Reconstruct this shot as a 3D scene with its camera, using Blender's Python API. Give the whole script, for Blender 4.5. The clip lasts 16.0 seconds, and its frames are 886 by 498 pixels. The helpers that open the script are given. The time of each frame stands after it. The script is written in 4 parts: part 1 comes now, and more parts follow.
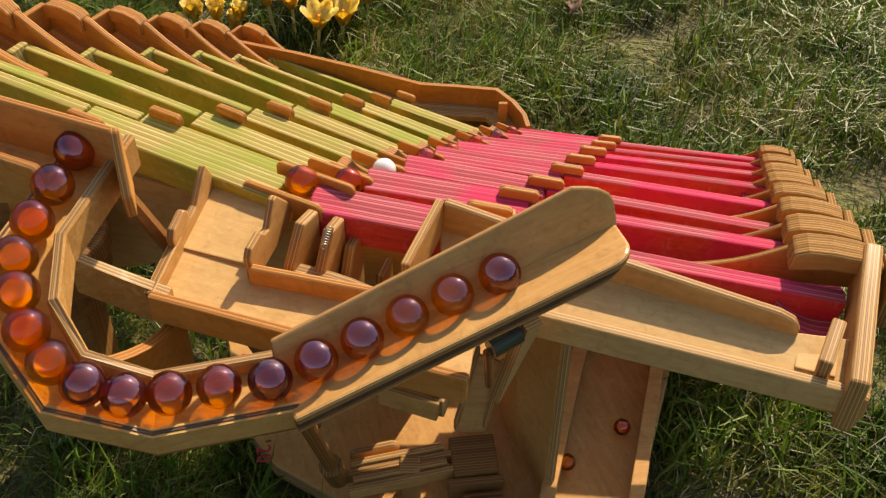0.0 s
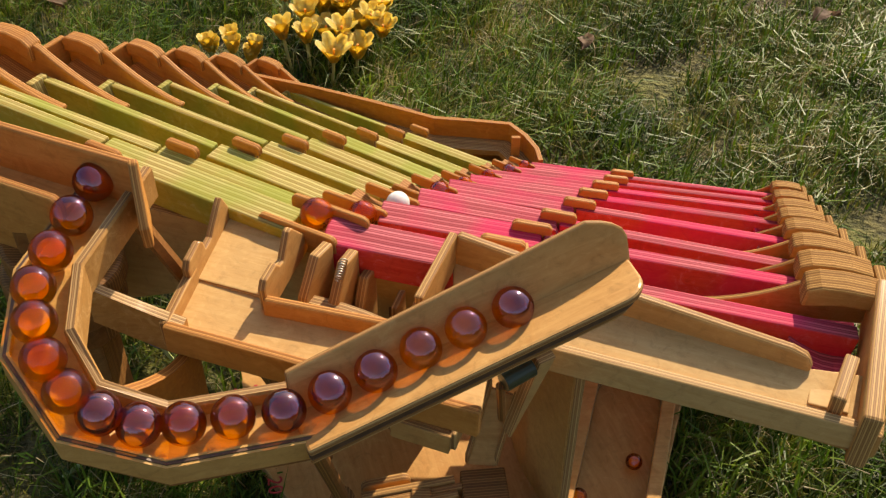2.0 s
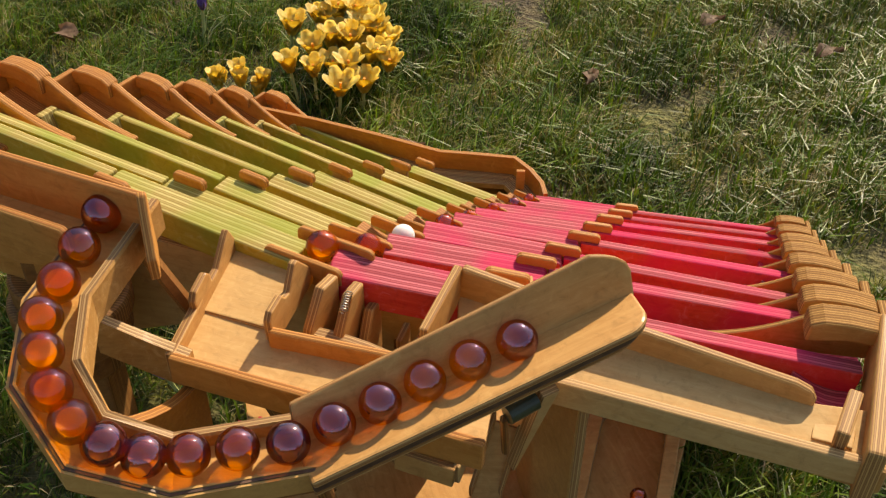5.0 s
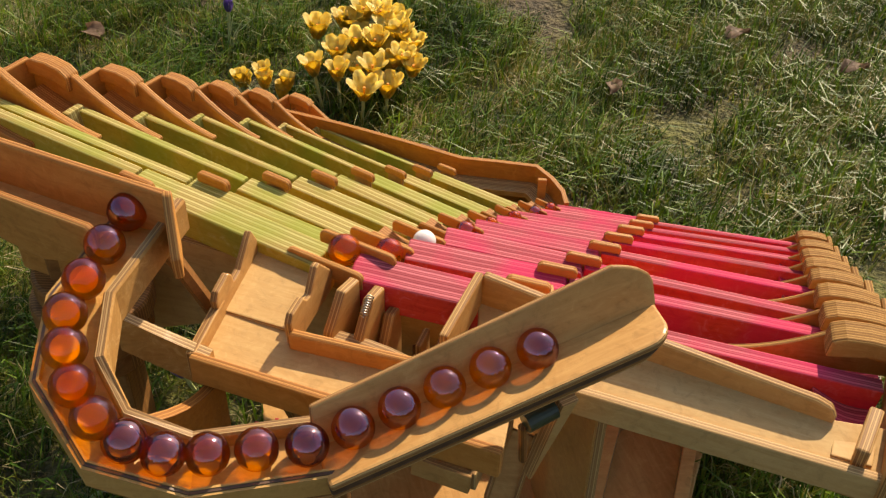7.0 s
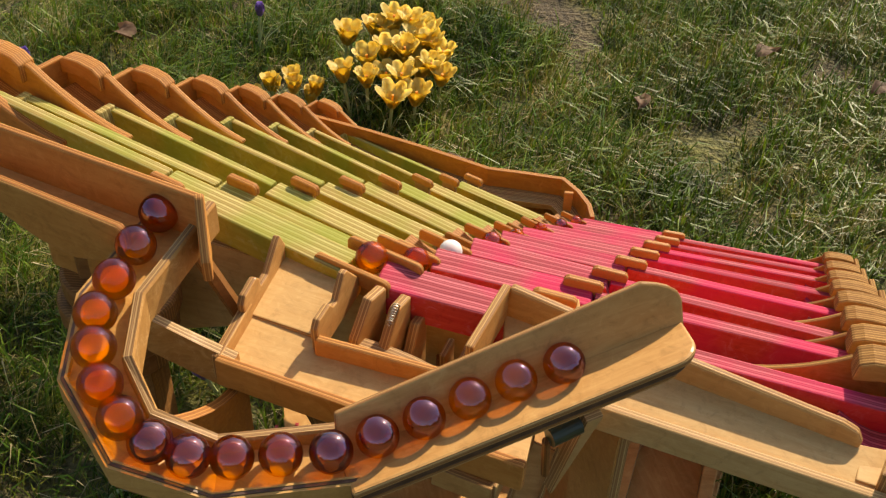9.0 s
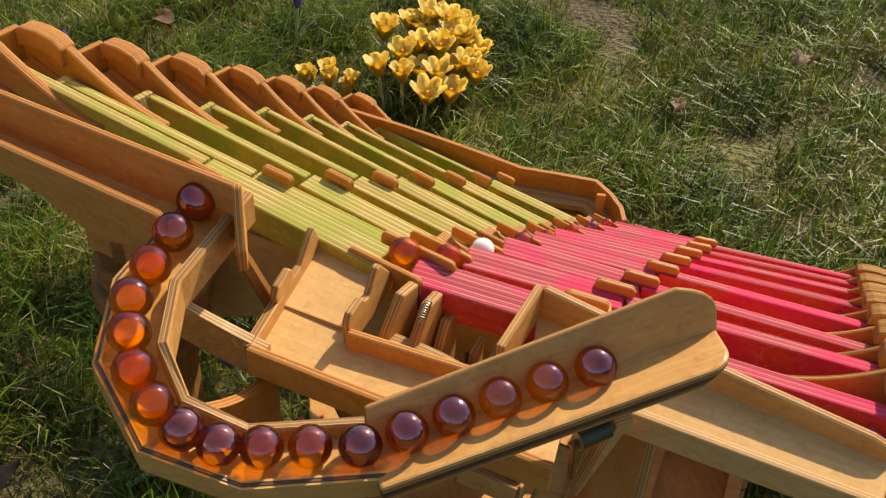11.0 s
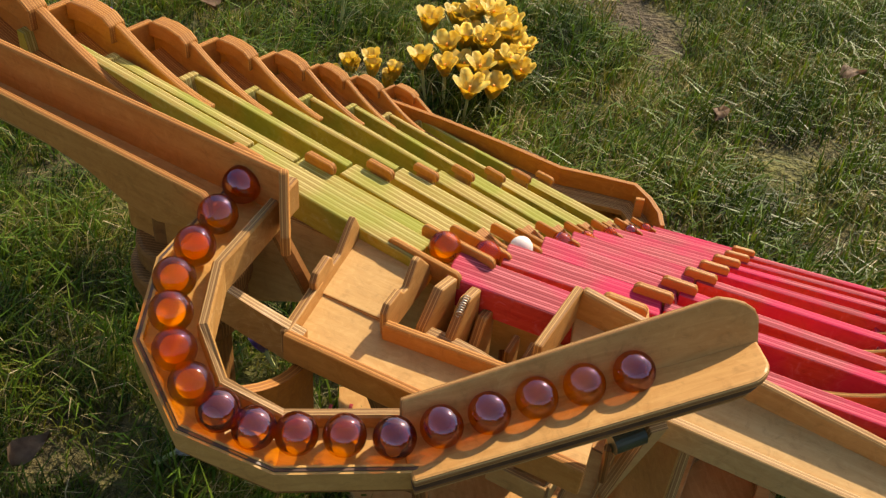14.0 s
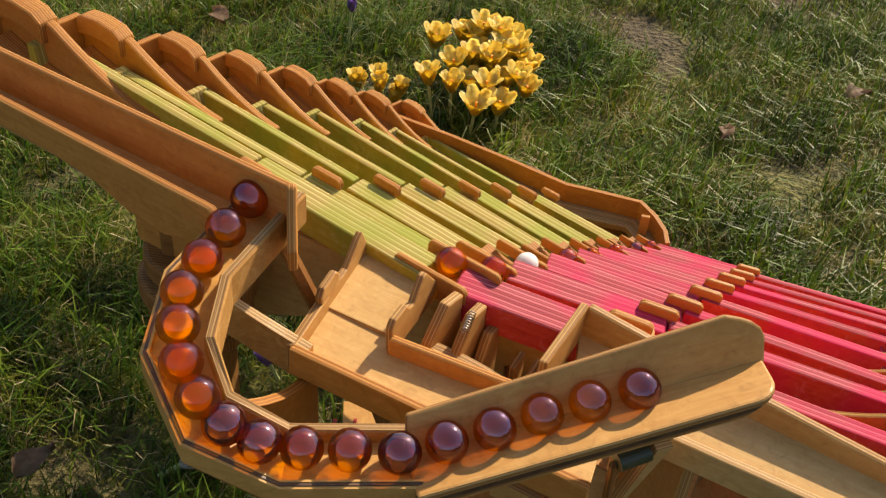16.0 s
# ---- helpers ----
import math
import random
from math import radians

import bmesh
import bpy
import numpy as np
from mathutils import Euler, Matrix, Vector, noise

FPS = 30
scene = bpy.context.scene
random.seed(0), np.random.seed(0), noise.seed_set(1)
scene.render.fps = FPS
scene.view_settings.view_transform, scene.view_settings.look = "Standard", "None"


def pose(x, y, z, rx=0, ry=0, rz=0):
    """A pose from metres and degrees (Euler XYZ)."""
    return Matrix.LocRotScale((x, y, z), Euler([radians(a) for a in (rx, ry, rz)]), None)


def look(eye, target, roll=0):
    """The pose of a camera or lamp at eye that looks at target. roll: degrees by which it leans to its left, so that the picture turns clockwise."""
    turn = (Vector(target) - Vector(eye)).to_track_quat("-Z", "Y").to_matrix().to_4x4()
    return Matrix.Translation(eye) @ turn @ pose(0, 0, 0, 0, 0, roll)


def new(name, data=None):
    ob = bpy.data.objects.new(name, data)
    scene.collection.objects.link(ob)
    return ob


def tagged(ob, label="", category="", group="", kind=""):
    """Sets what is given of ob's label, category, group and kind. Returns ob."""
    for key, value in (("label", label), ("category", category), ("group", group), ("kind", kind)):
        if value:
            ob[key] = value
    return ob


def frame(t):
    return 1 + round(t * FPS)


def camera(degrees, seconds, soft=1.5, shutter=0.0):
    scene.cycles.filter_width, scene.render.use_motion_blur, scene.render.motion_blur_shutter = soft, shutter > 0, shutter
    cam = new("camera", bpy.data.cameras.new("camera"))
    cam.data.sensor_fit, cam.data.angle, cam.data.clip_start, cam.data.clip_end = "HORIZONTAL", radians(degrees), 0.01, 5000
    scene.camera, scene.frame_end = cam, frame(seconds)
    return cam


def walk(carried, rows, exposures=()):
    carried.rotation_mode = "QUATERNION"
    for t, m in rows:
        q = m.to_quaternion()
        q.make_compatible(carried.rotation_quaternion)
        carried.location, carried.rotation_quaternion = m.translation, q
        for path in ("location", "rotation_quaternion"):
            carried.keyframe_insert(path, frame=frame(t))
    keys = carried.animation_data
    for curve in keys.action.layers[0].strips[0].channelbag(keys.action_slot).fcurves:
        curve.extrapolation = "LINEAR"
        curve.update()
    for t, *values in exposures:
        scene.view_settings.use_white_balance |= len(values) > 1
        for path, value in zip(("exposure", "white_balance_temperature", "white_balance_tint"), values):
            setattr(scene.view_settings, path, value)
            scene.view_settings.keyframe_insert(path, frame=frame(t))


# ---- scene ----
cam = camera(45.0, 16.0, soft=1.3)
PATH = [
    (0, (0.0007, 0.0003, 0.9543), (0.0007, 0.7169, 0.2568), 0.36),
    (0.5, (0.0002, -0.0002, 0.9547), (-0.0027, 0.7189, 0.2598), 0.30),
    (1, (0.0008, -0.0018, 0.9566), (-0.0050, 0.7220, 0.2667), 0.15),
    (1.5, (0.0004, -0.0032, 0.9578), (-0.0075, 0.7283, 0.2760), 0.18),
    (2, (-0.0020, -0.0032, 0.9584), (-0.0119, 0.7340, 0.2828), 0.27),
    (2.5, (-0.0018, -0.0050, 0.9599), (-0.0129, 0.7369, 0.2895), 0.22),
    (3, (-0.0015, -0.0058, 0.9610), (-0.0127, 0.7409, 0.2960), 0.25),
    (3.5, (-0.0012, -0.0067, 0.9620), (-0.0128, 0.7438, 0.3012), 0.25),
    (4, (-0.0014, -0.0068, 0.9619), (-0.0129, 0.7454, 0.3031), 0.28),
    (6.5, (-0.0040, -0.0077, 0.9633), (-0.0301, 0.7550, 0.3170), 0.70),
    (7, (-0.0071, -0.0081, 0.9631), (-0.0371, 0.7525, 0.3145), 1.03),
    (7.5, (-0.0104, -0.0079, 0.9640), (-0.0454, 0.7516, 0.3144), 1.42),
    (8, (-0.0127, -0.0080, 0.9645), (-0.0527, 0.7530, 0.3171), 1.68),
    (8.5, (-0.0149, -0.0075, 0.9645), (-0.0583, 0.7555, 0.3196), 1.87),
    (9, (-0.0161, -0.0074, 0.9645), (-0.0631, 0.7569, 0.3213), 2.03),
    (11.5, (-0.0289, -0.0075, 0.9647), (-0.1021, 0.7506, 0.3167), 3.47),
    (12, (-0.0317, -0.0075, 0.9645), (-0.1095, 0.7488, 0.3149), 3.81),
    (12.5, (-0.0331, -0.0069, 0.9639), (-0.1160, 0.7484, 0.3139), 3.98),
    (13, (-0.0351, -0.0076, 0.9629), (-0.1227, 0.7470, 0.3125), 4.23),
    (13.5, (-0.0383, -0.0064, 0.9622), (-0.1270, 0.7473, 0.3110), 4.66),
    (14, (-0.0399, -0.0076, 0.9626), (-0.1300, 0.7458, 0.3112), 5.07),
    (14.5, (-0.0415, -0.0076, 0.9620), (-0.1328, 0.7459, 0.3109), 5.31),
    (15, (-0.0425, -0.0081, 0.9633), (-0.1361, 0.7465, 0.3139), 5.41),
    (15.5, (-0.0425, -0.0087, 0.9638), (-0.1377, 0.7503, 0.3198), 5.41),
    (16, (-0.0422, -0.0095, 0.9645), (-0.1379, 0.7521, 0.3235), 5.38),
]
walk(cam, [(t, look(eye, target, roll)) for t, eye, target, roll in PATH], exposures=[(0.0, 0.50, 8100, 12), (16.0, 0.50, 8100, 12)])

# ---- light ----
SUN_WAY = Vector((0.37, 0.73, 0.60)).normalized()
world = bpy.data.worlds.new("sky")
scene.world = world
world.use_nodes = True
wn = world.node_tree
sky = wn.nodes.new("ShaderNodeTexSky")
sky.sky_type = "NISHITA"
sky.sun_disc = False
sky.sun_elevation = math.asin(SUN_WAY.z)
sky.sun_rotation = math.atan2(SUN_WAY.x, SUN_WAY.y)
wn.links.new(sky.outputs["Color"], wn.nodes["Background"].inputs["Color"])
wn.nodes["Background"].inputs["Strength"].default_value = 0.14
sun_data = bpy.data.lights.new("sun", "SUN")
sun_data.energy = 4.0
sun_data.angle = radians(0.6)
sun_data.color = (1.0, 0.93, 0.82)
sun_data.cycles.is_caustics_light = True
sun = new("sun", sun_data)
sun.matrix_world = look(SUN_WAY * 10, (0, 0, 0))


# ---- materials ----
def nodes_of(name):
    m = bpy.data.materials.new(name)
    m.use_nodes = True
    nt = m.node_tree
    return m, nt, nt.nodes["Principled BSDF"]


def add(nt, kind, **values):
    n = nt.nodes.new(kind)
    for key, value in values.items():
        n.inputs[key].default_value = value
    return n


def ramp(nt, source, *stops):
    r = nt.nodes.new("ShaderNodeValToRGB")
    while len(r.color_ramp.elements) < len(stops):
        r.color_ramp.elements.new(0.5)
    for e, (p, c) in zip(r.color_ramp.elements, stops):
        e.position, e.color = p, (*c, 1)
    nt.links.new(source, r.inputs["Fac"])
    return r.outputs["Color"]


def mix(nt, fac, a, b, mode="MIX"):
    n = nt.nodes.new("ShaderNodeMix")
    n.data_type, n.blend_type = "RGBA", mode
    for socket, value in ((n.inputs["Factor"], fac), (n.inputs[6], a), (n.inputs[7], b)):
        if isinstance(value, (int, float)):
            socket.default_value = value
        elif isinstance(value, tuple):
            socket.default_value = (*value, 1)
        else:
            nt.links.new(value, socket)
    return n.outputs[2]


def maths(nt, op, a, b=0.0):
    n = nt.nodes.new("ShaderNodeMath")
    n.operation = op
    for socket, value in zip(n.inputs, (a, b)):
        if isinstance(value, (int, float)):
            socket.default_value = value
        else:
            nt.links.new(value, socket)
    return n.outputs[0]


def plywood(name, face, face2, light, dark, ply=0.0016, gloss=0.50, coat=0.07, stain=None, swept=False, plain_face=False):
    """Lacquered plywood: layers stacked along local y, which show on every face but the two broad ones."""
    m, nt, bsdf = nodes_of(name)
    co = nt.nodes.new("ShaderNodeTexCoord")
    info = nt.nodes.new("ShaderNodeObjectInfo")
    sep = nt.nodes.new("ShaderNodeSeparateXYZ")
    nt.links.new(co.outputs["Object"], sep.inputs[0])
    nor = nt.nodes.new("ShaderNodeSeparateXYZ")
    nt.links.new(co.outputs["Normal"], nor.inputs[0])
    across, show = sep.outputs["Y"], maths(nt, "LESS_THAN", maths(nt, "ABSOLUTE", nor.outputs["Y"]), 0.62)
    if swept:
        uv = nt.nodes.new("ShaderNodeSeparateXYZ")
        nt.links.new(co.outputs["UV"], uv.inputs[0])
        across, show = uv.outputs["Y"], maths(nt, "GREATER_THAN", nor.outputs["Z"], 2.0 if plain_face else 0.6)
    # grain of the broad faces, drawn out along x
    shift = nt.nodes.new("ShaderNodeVectorMath")
    shift.operation = "MULTIPLY_ADD"
    shift.inputs[1].default_value = (13, 100, 100)
    nt.links.new(co.outputs["Object"], shift.inputs[0])
    jitter = nt.nodes.new("ShaderNodeCombineXYZ")
    for k in range(3):
        nt.links.new(maths(nt, "MULTIPLY", info.outputs["Random"], 40.0 + 13 * k), jitter.inputs[k])
    nt.links.new(jitter.outputs[0], shift.inputs[2])
    grain = add(nt, "ShaderNodeTexNoise", Scale=1.6, Detail=6.0, Roughness=0.6, Distortion=0.8)
    nt.links.new(shift.outputs[0], grain.inputs["Vector"])
    blot = add(nt, "ShaderNodeTexNoise", Scale=16.0, Detail=3.0)
    nt.links.new(co.outputs["Object"], blot.inputs["Vector"])
    flat = ramp(nt, grain.outputs["Fac"], (0.3, face2), (0.7, face))
    flat = mix(nt, maths(nt, "MULTIPLY", blot.outputs["Fac"], 0.42), flat, tuple(c * 0.72 for c in face2), "MIX")
    # handling marks and worn lacquer
    worn = add(nt, "ShaderNodeTexNoise", Scale=62.0, Detail=7.0, Roughness=0.72, Distortion=1.2)
    nt.links.new(co.outputs["Object"], worn.inputs["Vector"])
    flat = mix(nt, ramp(nt, worn.outputs["Fac"], (0.53, (0, 0, 0)), (0.68, (0.4, 0.4, 0.4))), flat, tuple(0.55 * c for c in face2))
    flat = mix(nt, ramp(nt, worn.outputs["Fac"], (0.34, (0.45, 0.45, 0.45)), (0.46, (0, 0, 0))), flat, light)
    # layers
    wob = add(nt, "ShaderNodeTexNoise", Scale=25.0, Detail=2.0)
    nt.links.new(co.outputs["Object"], wob.inputs["Vector"])
    y = maths(nt, "ADD", maths(nt, "DIVIDE", across, ply), maths(nt, "MULTIPLY", wob.outputs["Fac"], 0.55))
    y = maths(nt, "ADD", y, maths(nt, "MULTIPLY", info.outputs["Random"], 7.0))
    wave = maths(nt, "PINGPONG", y, 1.0)
    tone = add(nt, "ShaderNodeTexWhiteNoise")
    tone.noise_dimensions = "1D"
    nt.links.new(maths(nt, "FLOOR", maths(nt, "MULTIPLY", y, 0.5)), tone.inputs["W"])
    layered = ramp(nt, wave, (0.32, light), (0.52, dark), (0.8, tuple(0.5 * (a + b) for a, b in zip(light, dark))))
    layered = mix(nt, maths(nt, "MULTIPLY", tone.outputs["Value"], 0.55), layered, dark)
    fibre = add(nt, "ShaderNodeTexNoise", Scale=2.2, Detail=5.0, Roughness=0.7)
    nt.links.new(shift.outputs[0], fibre.inputs["Vector"])
    layered = mix(nt, maths(nt, "MULTIPLY", fibre.outputs["Fac"], 0.28), layered, face2)
    edge = show
    colour = mix(nt, edge, flat, layered)
    if stain:
        patch = add(nt, "ShaderNodeTexNoise", Scale=stain[1], Detail=2.0, Roughness=0.45)
        off = nt.nodes.new("ShaderNodeVectorMath")
        off.operation = "ADD"
        nt.links.new(co.outputs["Object"], off.inputs[0])
        nt.links.new(jitter.outputs[0], off.inputs[1])
        nt.links.new(off.outputs[0], patch.inputs["Vector"])
        colour = mix(nt, ramp(nt, patch.outputs["Fac"], (0.42, (0, 0, 0)), (0.66, (0.62, 0.62, 0.62))), colour, stain[0])
    nt.links.new(colour, bsdf.inputs["Base Color"])
    rough = nt.nodes.new("ShaderNodeMapRange")
    rough.inputs["To Min"].default_value, rough.inputs["To Max"].default_value = gloss, gloss + 0.2
    nt.links.new(grain.outputs["Fac"], rough.inputs["Value"])
    nt.links.new(rough.outputs[0], bsdf.inputs["Roughness"])
    bsdf.inputs["Coat Weight"].default_value = coat
    bsdf.inputs["Specular IOR Level"].default_value = 0.08 if coat < 0.05 else 0.17
    bsdf.inputs["Coat Roughness"].default_value = 0.18
    bump = add(nt, "ShaderNodeBump", Strength=0.25, Distance=0.0006)
    nt.links.new(mix(nt, edge, grain.outputs["Fac"], wave), bump.inputs["Height"])
    nt.links.new(bump.outputs[0], bsdf.inputs["Normal"])
    return m


WOOD = plywood("birch_plywood", (0.66, 0.37, 0.13), (0.52, 0.25, 0.075), (0.66, 0.40, 0.15), (0.15, 0.052, 0.018))
ORANGE = plywood("amber_plywood", (0.64, 0.295, 0.078), (0.52, 0.205, 0.045), (0.66, 0.33, 0.095), (0.22, 0.066, 0.015))
GOLDEN = plywood("golden_plywood", (0.56, 0.30, 0.09), (0.44, 0.20, 0.05), (0.58, 0.33, 0.11), (0.11, 0.038, 0.013), gloss=0.6, coat=0.0)
PALE = plywood("pale_plywood", (0.68, 0.44, 0.19), (0.57, 0.33, 0.12), (0.70, 0.46, 0.20), (0.22, 0.09, 0.03))
BROWN = plywood("brown_plywood", (0.36, 0.16, 0.05), (0.24, 0.095, 0.028), (0.46, 0.23, 0.07), (0.11, 0.04, 0.013))
BENT = plywood("bent_plywood", (0.56, 0.30, 0.095), (0.42, 0.20, 0.055), (0.70, 0.46, 0.20), (0.12, 0.045, 0.016), ply=0.0017, gloss=0.46, coat=0.10, swept=True)
BENT_FACE = plywood("bent_plywood_face", (0.64, 0.37, 0.12), (0.52, 0.27, 0.08), (0.66, 0.40, 0.15), (0.2, 0.08, 0.02), gloss=0.46, coat=0.10, swept=True, plain_face=True)
BENT_AMBER = plywood("bent_amber_plywood", (0.54, 0.22, 0.045), (0.40, 0.145, 0.025), (0.60, 0.28, 0.07), (0.24, 0.075, 0.016), ply=0.0019, gloss=0.46, coat=0.1, swept=True)
# lime stain, with bounced light put into the colour of the shaded broad faces
GREEN = plywood("lime_stained_plywood", (0.62, 0.47, 0.085), (0.50, 0.35, 0.05), (0.66, 0.58, 0.25), (0.23, 0.135, 0.035), ply=0.0030, gloss=0.56, coat=0.03,
                stain=((0.26, 0.33, 0.045), 14.0))
# stain colours; the broad faces are lifted to carry light bounced between levers
RED = plywood("pink_stained_plywood", (0.74, 0.105, 0.07), (0.62, 0.05, 0.04), (0.70, 0.21, 0.24), (0.17, 0.022, 0.035), ply=0.0031, gloss=0.62, coat=0.0,
              stain=((0.66, 0.018, 0.11), 14.0))


def amber(name, tint, caustic_tint, cloud, lustre, through_share):
    """Marble glass: a clear tinted body, a little cloud inside and a lustrous lilac skin."""
    m, nt, bsdf = nodes_of(name)
    nt.nodes.remove(bsdf)
    co = nt.nodes.new("ShaderNodeTexCoord")
    streak = add(nt, "ShaderNodeTexNoise", Scale=55.0, Detail=4.0, Distortion=1.0)
    nt.links.new(co.outputs["Object"], streak.inputs["Vector"])
    body = add(nt, "ShaderNodeBsdfRefraction", Roughness=0.0, IOR=1.5)
    nt.links.new(ramp(nt, streak.outputs["Fac"], (0.35, tuple(c * 0.7 for c in tint)), (0.65, tint)), body.inputs["Color"])
    haze = nt.nodes.new("ShaderNodeBsdfTranslucent")
    haze.inputs["Color"].default_value = (1.0, 0.62 * caustic_tint[1] / caustic_tint[0] * 1.2, caustic_tint[2] * 0.6, 1)
    skin = nt.nodes.new("ShaderNodeBsdfGlossy")
    nt.links.new(ramp(nt, streak.outputs["Fac"], (0.3, (0.62, 0.44, 0.80)), (0.7, (0.92, 0.76, 0.86))), skin.inputs["Color"])
    skin.inputs["Roughness"].default_value = 0.05
    # transparent tint above 1 brightens light passing through, standing in for focused caustics
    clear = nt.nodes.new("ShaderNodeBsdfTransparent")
    clear.inputs["Color"].default_value = (*caustic_tint, 1)
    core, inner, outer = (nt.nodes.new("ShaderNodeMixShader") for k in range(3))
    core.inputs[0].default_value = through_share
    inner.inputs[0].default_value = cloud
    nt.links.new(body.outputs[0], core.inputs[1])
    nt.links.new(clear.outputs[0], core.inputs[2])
    nt.links.new(core.outputs[0], inner.inputs[1])
    nt.links.new(haze.outputs[0], inner.inputs[2])
    rim = add(nt, "ShaderNodeFresnel", IOR=1.55)
    nt.links.new(maths(nt, "MAXIMUM", rim.outputs[0], lustre), outer.inputs[0])
    nt.links.new(inner.outputs[0], outer.inputs[1])
    nt.links.new(skin.outputs[0], outer.inputs[2])
    nt.links.new(outer.outputs[0], nt.nodes["Material Output"].inputs["Surface"])
    return m


# second tuple exceeds 1: caustic brightness put into the transparent colour
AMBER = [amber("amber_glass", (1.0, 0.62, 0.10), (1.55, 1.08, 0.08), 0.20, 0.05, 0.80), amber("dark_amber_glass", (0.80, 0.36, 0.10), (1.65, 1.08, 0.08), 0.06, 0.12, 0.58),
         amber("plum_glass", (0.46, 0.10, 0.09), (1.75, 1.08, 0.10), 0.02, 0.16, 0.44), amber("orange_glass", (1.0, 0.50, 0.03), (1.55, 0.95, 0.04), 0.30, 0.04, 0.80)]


def plain(name, a, b, scale=30.0, rough=0.5, **more):
    m, nt, bsdf = nodes_of(name)
    co = nt.nodes.new("ShaderNodeTexCoord")
    n = add(nt, "ShaderNodeTexNoise", Scale=scale, Detail=4.0)
    nt.links.new(co.outputs["Object"], n.inputs["Vector"])
    nt.links.new(ramp(nt, n.outputs["Fac"], (0.3, a), (0.7, b)), bsdf.inputs["Base Color"])
    bsdf.inputs["Roughness"].default_value = rough
    for key, value in more.items():
        bsdf.inputs[key].default_value = value
    return m


WHITE = plain("white_glass", (0.75, 0.75, 0.72), (0.85, 0.85, 0.82), rough=0.15)
STEEL = plain("blackened_steel", (0.06, 0.06, 0.06), (0.2, 0.2, 0.19), rough=0.35, Metallic=0.9)
# dark glued layer; on the track's outer rail it also paints marble shadow
DARK_RIM = plain("dark_rim_layer", (0.045, 0.02, 0.012), (0.13, 0.06, 0.03), 60.0, 0.5)
BARREL = plain("dark_bottle_glass", (0.02, 0.03, 0.018), (0.05, 0.06, 0.03), rough=0.4)
BRASS = plain("steel_wire", (0.45, 0.42, 0.36), (0.6, 0.55, 0.45), rough=0.3, Metallic=1.0)
YELLOW = plain("yellow_petal", (0.84, 0.56, 0.05), (0.95, 0.80, 0.26), 90.0, 0.5)
PURPLE = plain("lilac_petal", (0.28, 0.16, 0.50), (0.50, 0.38, 0.72), 80.0, 0.5)
CREAM = plain("white_petal", (0.72, 0.70, 0.66), (0.85, 0.83, 0.80), 80.0, 0.5)
PISTIL = plain("orange_stigma", (0.8, 0.25, 0.02), (0.9, 0.35, 0.03), 80.0, 0.6)
STALK = plain("pale_green_stalk", (0.30, 0.36, 0.12), (0.45, 0.48, 0.22), 60.0, 0.5)
DEAD = plain("dry_brown_leaf", (0.16, 0.085, 0.045), (0.34, 0.22, 0.13), 60.0, 0.7)
HEDGE = plain("hedge_leaves", (0.02, 0.028, 0.010), (0.075, 0.085, 0.035), 3.0, 0.8)
INK = plain("red_ink", (0.45, 0.02, 0.02), (0.5, 0.04, 0.03), 60.0, 0.5)


def soil():
    m, nt, bsdf = nodes_of("lawn_soil")
    co = nt.nodes.new("ShaderNodeTexCoord")
    big = add(nt, "ShaderNodeTexNoise", Scale=3.0, Detail=4.0)
    fine = add(nt, "ShaderNodeTexNoise", Scale=90.0, Detail=6.0)
    for n in (big, fine):
        nt.links.new(co.outputs["Object"], n.inputs["Vector"])
    earth = ramp(nt, fine.outputs["Fac"], (0.3, (0.04, 0.03, 0.016)), (0.7, (0.15, 0.11, 0.055)))
    moss = ramp(nt, fine.outputs["Fac"], (0.3, (0.04, 0.045, 0.010)), (0.7, (0.22, 0.21, 0.055)))
    nt.links.new(mix(nt, ramp(nt, big.outputs["Fac"], (0.4, (0, 0, 0)), (0.6, (1, 1, 1))), earth, moss), bsdf.inputs["Base Color"])
    bsdf.inputs["Roughness"].default_value = 0.95
    bump = add(nt, "ShaderNodeBump", Strength=0.9, Distance=0.02)
    nt.links.new(fine.outputs["Fac"], bump.inputs["Height"])
    nt.links.new(bump.outputs[0], bsdf.inputs["Normal"])
    return m


def blades(name, *stops):
    m, nt, bsdf = nodes_of(name)
    geo = nt.nodes.new("ShaderNodeNewGeometry")
    co = nt.nodes.new("ShaderNodeTexCoord")
    patch = add(nt, "ShaderNodeTexNoise", Scale=5.0, Detail=4.0)
    nt.links.new(co.outputs["Object"], patch.inputs["Vector"])
    pick = maths(nt, "ADD", maths(nt, "MULTIPLY", geo.outputs["Random Per Island"], 0.75), maths(nt, "MULTIPLY", maths(nt, "SUBTRACT", patch.outputs["Fac"], 0.42), 1.5))
    colour = ramp(nt, pick, *stops)
    nt.links.new(colour, bsdf.inputs["Base Color"])
    bsdf.inputs["Roughness"].default_value = 0.38
    bsdf.inputs["Specular IOR Level"].default_value = 0.18
    thin = nt.nodes.new("ShaderNodeBsdfTranslucent")
    nt.links.new(mix(nt, 1.0, colour, (1.0, 0.98, 0.55), "MULTIPLY"), thin.inputs["Color"])
    leaf = nt.nodes.new("ShaderNodeMixShader")
    leaf.inputs[0].default_value = 0.36
    nt.links.new(bsdf.outputs[0], leaf.inputs[1])
    nt.links.new(thin.outputs[0], leaf.inputs[2])
    nt.links.new(leaf.outputs[0], nt.nodes["Material Output"].inputs["Surface"])
    return m


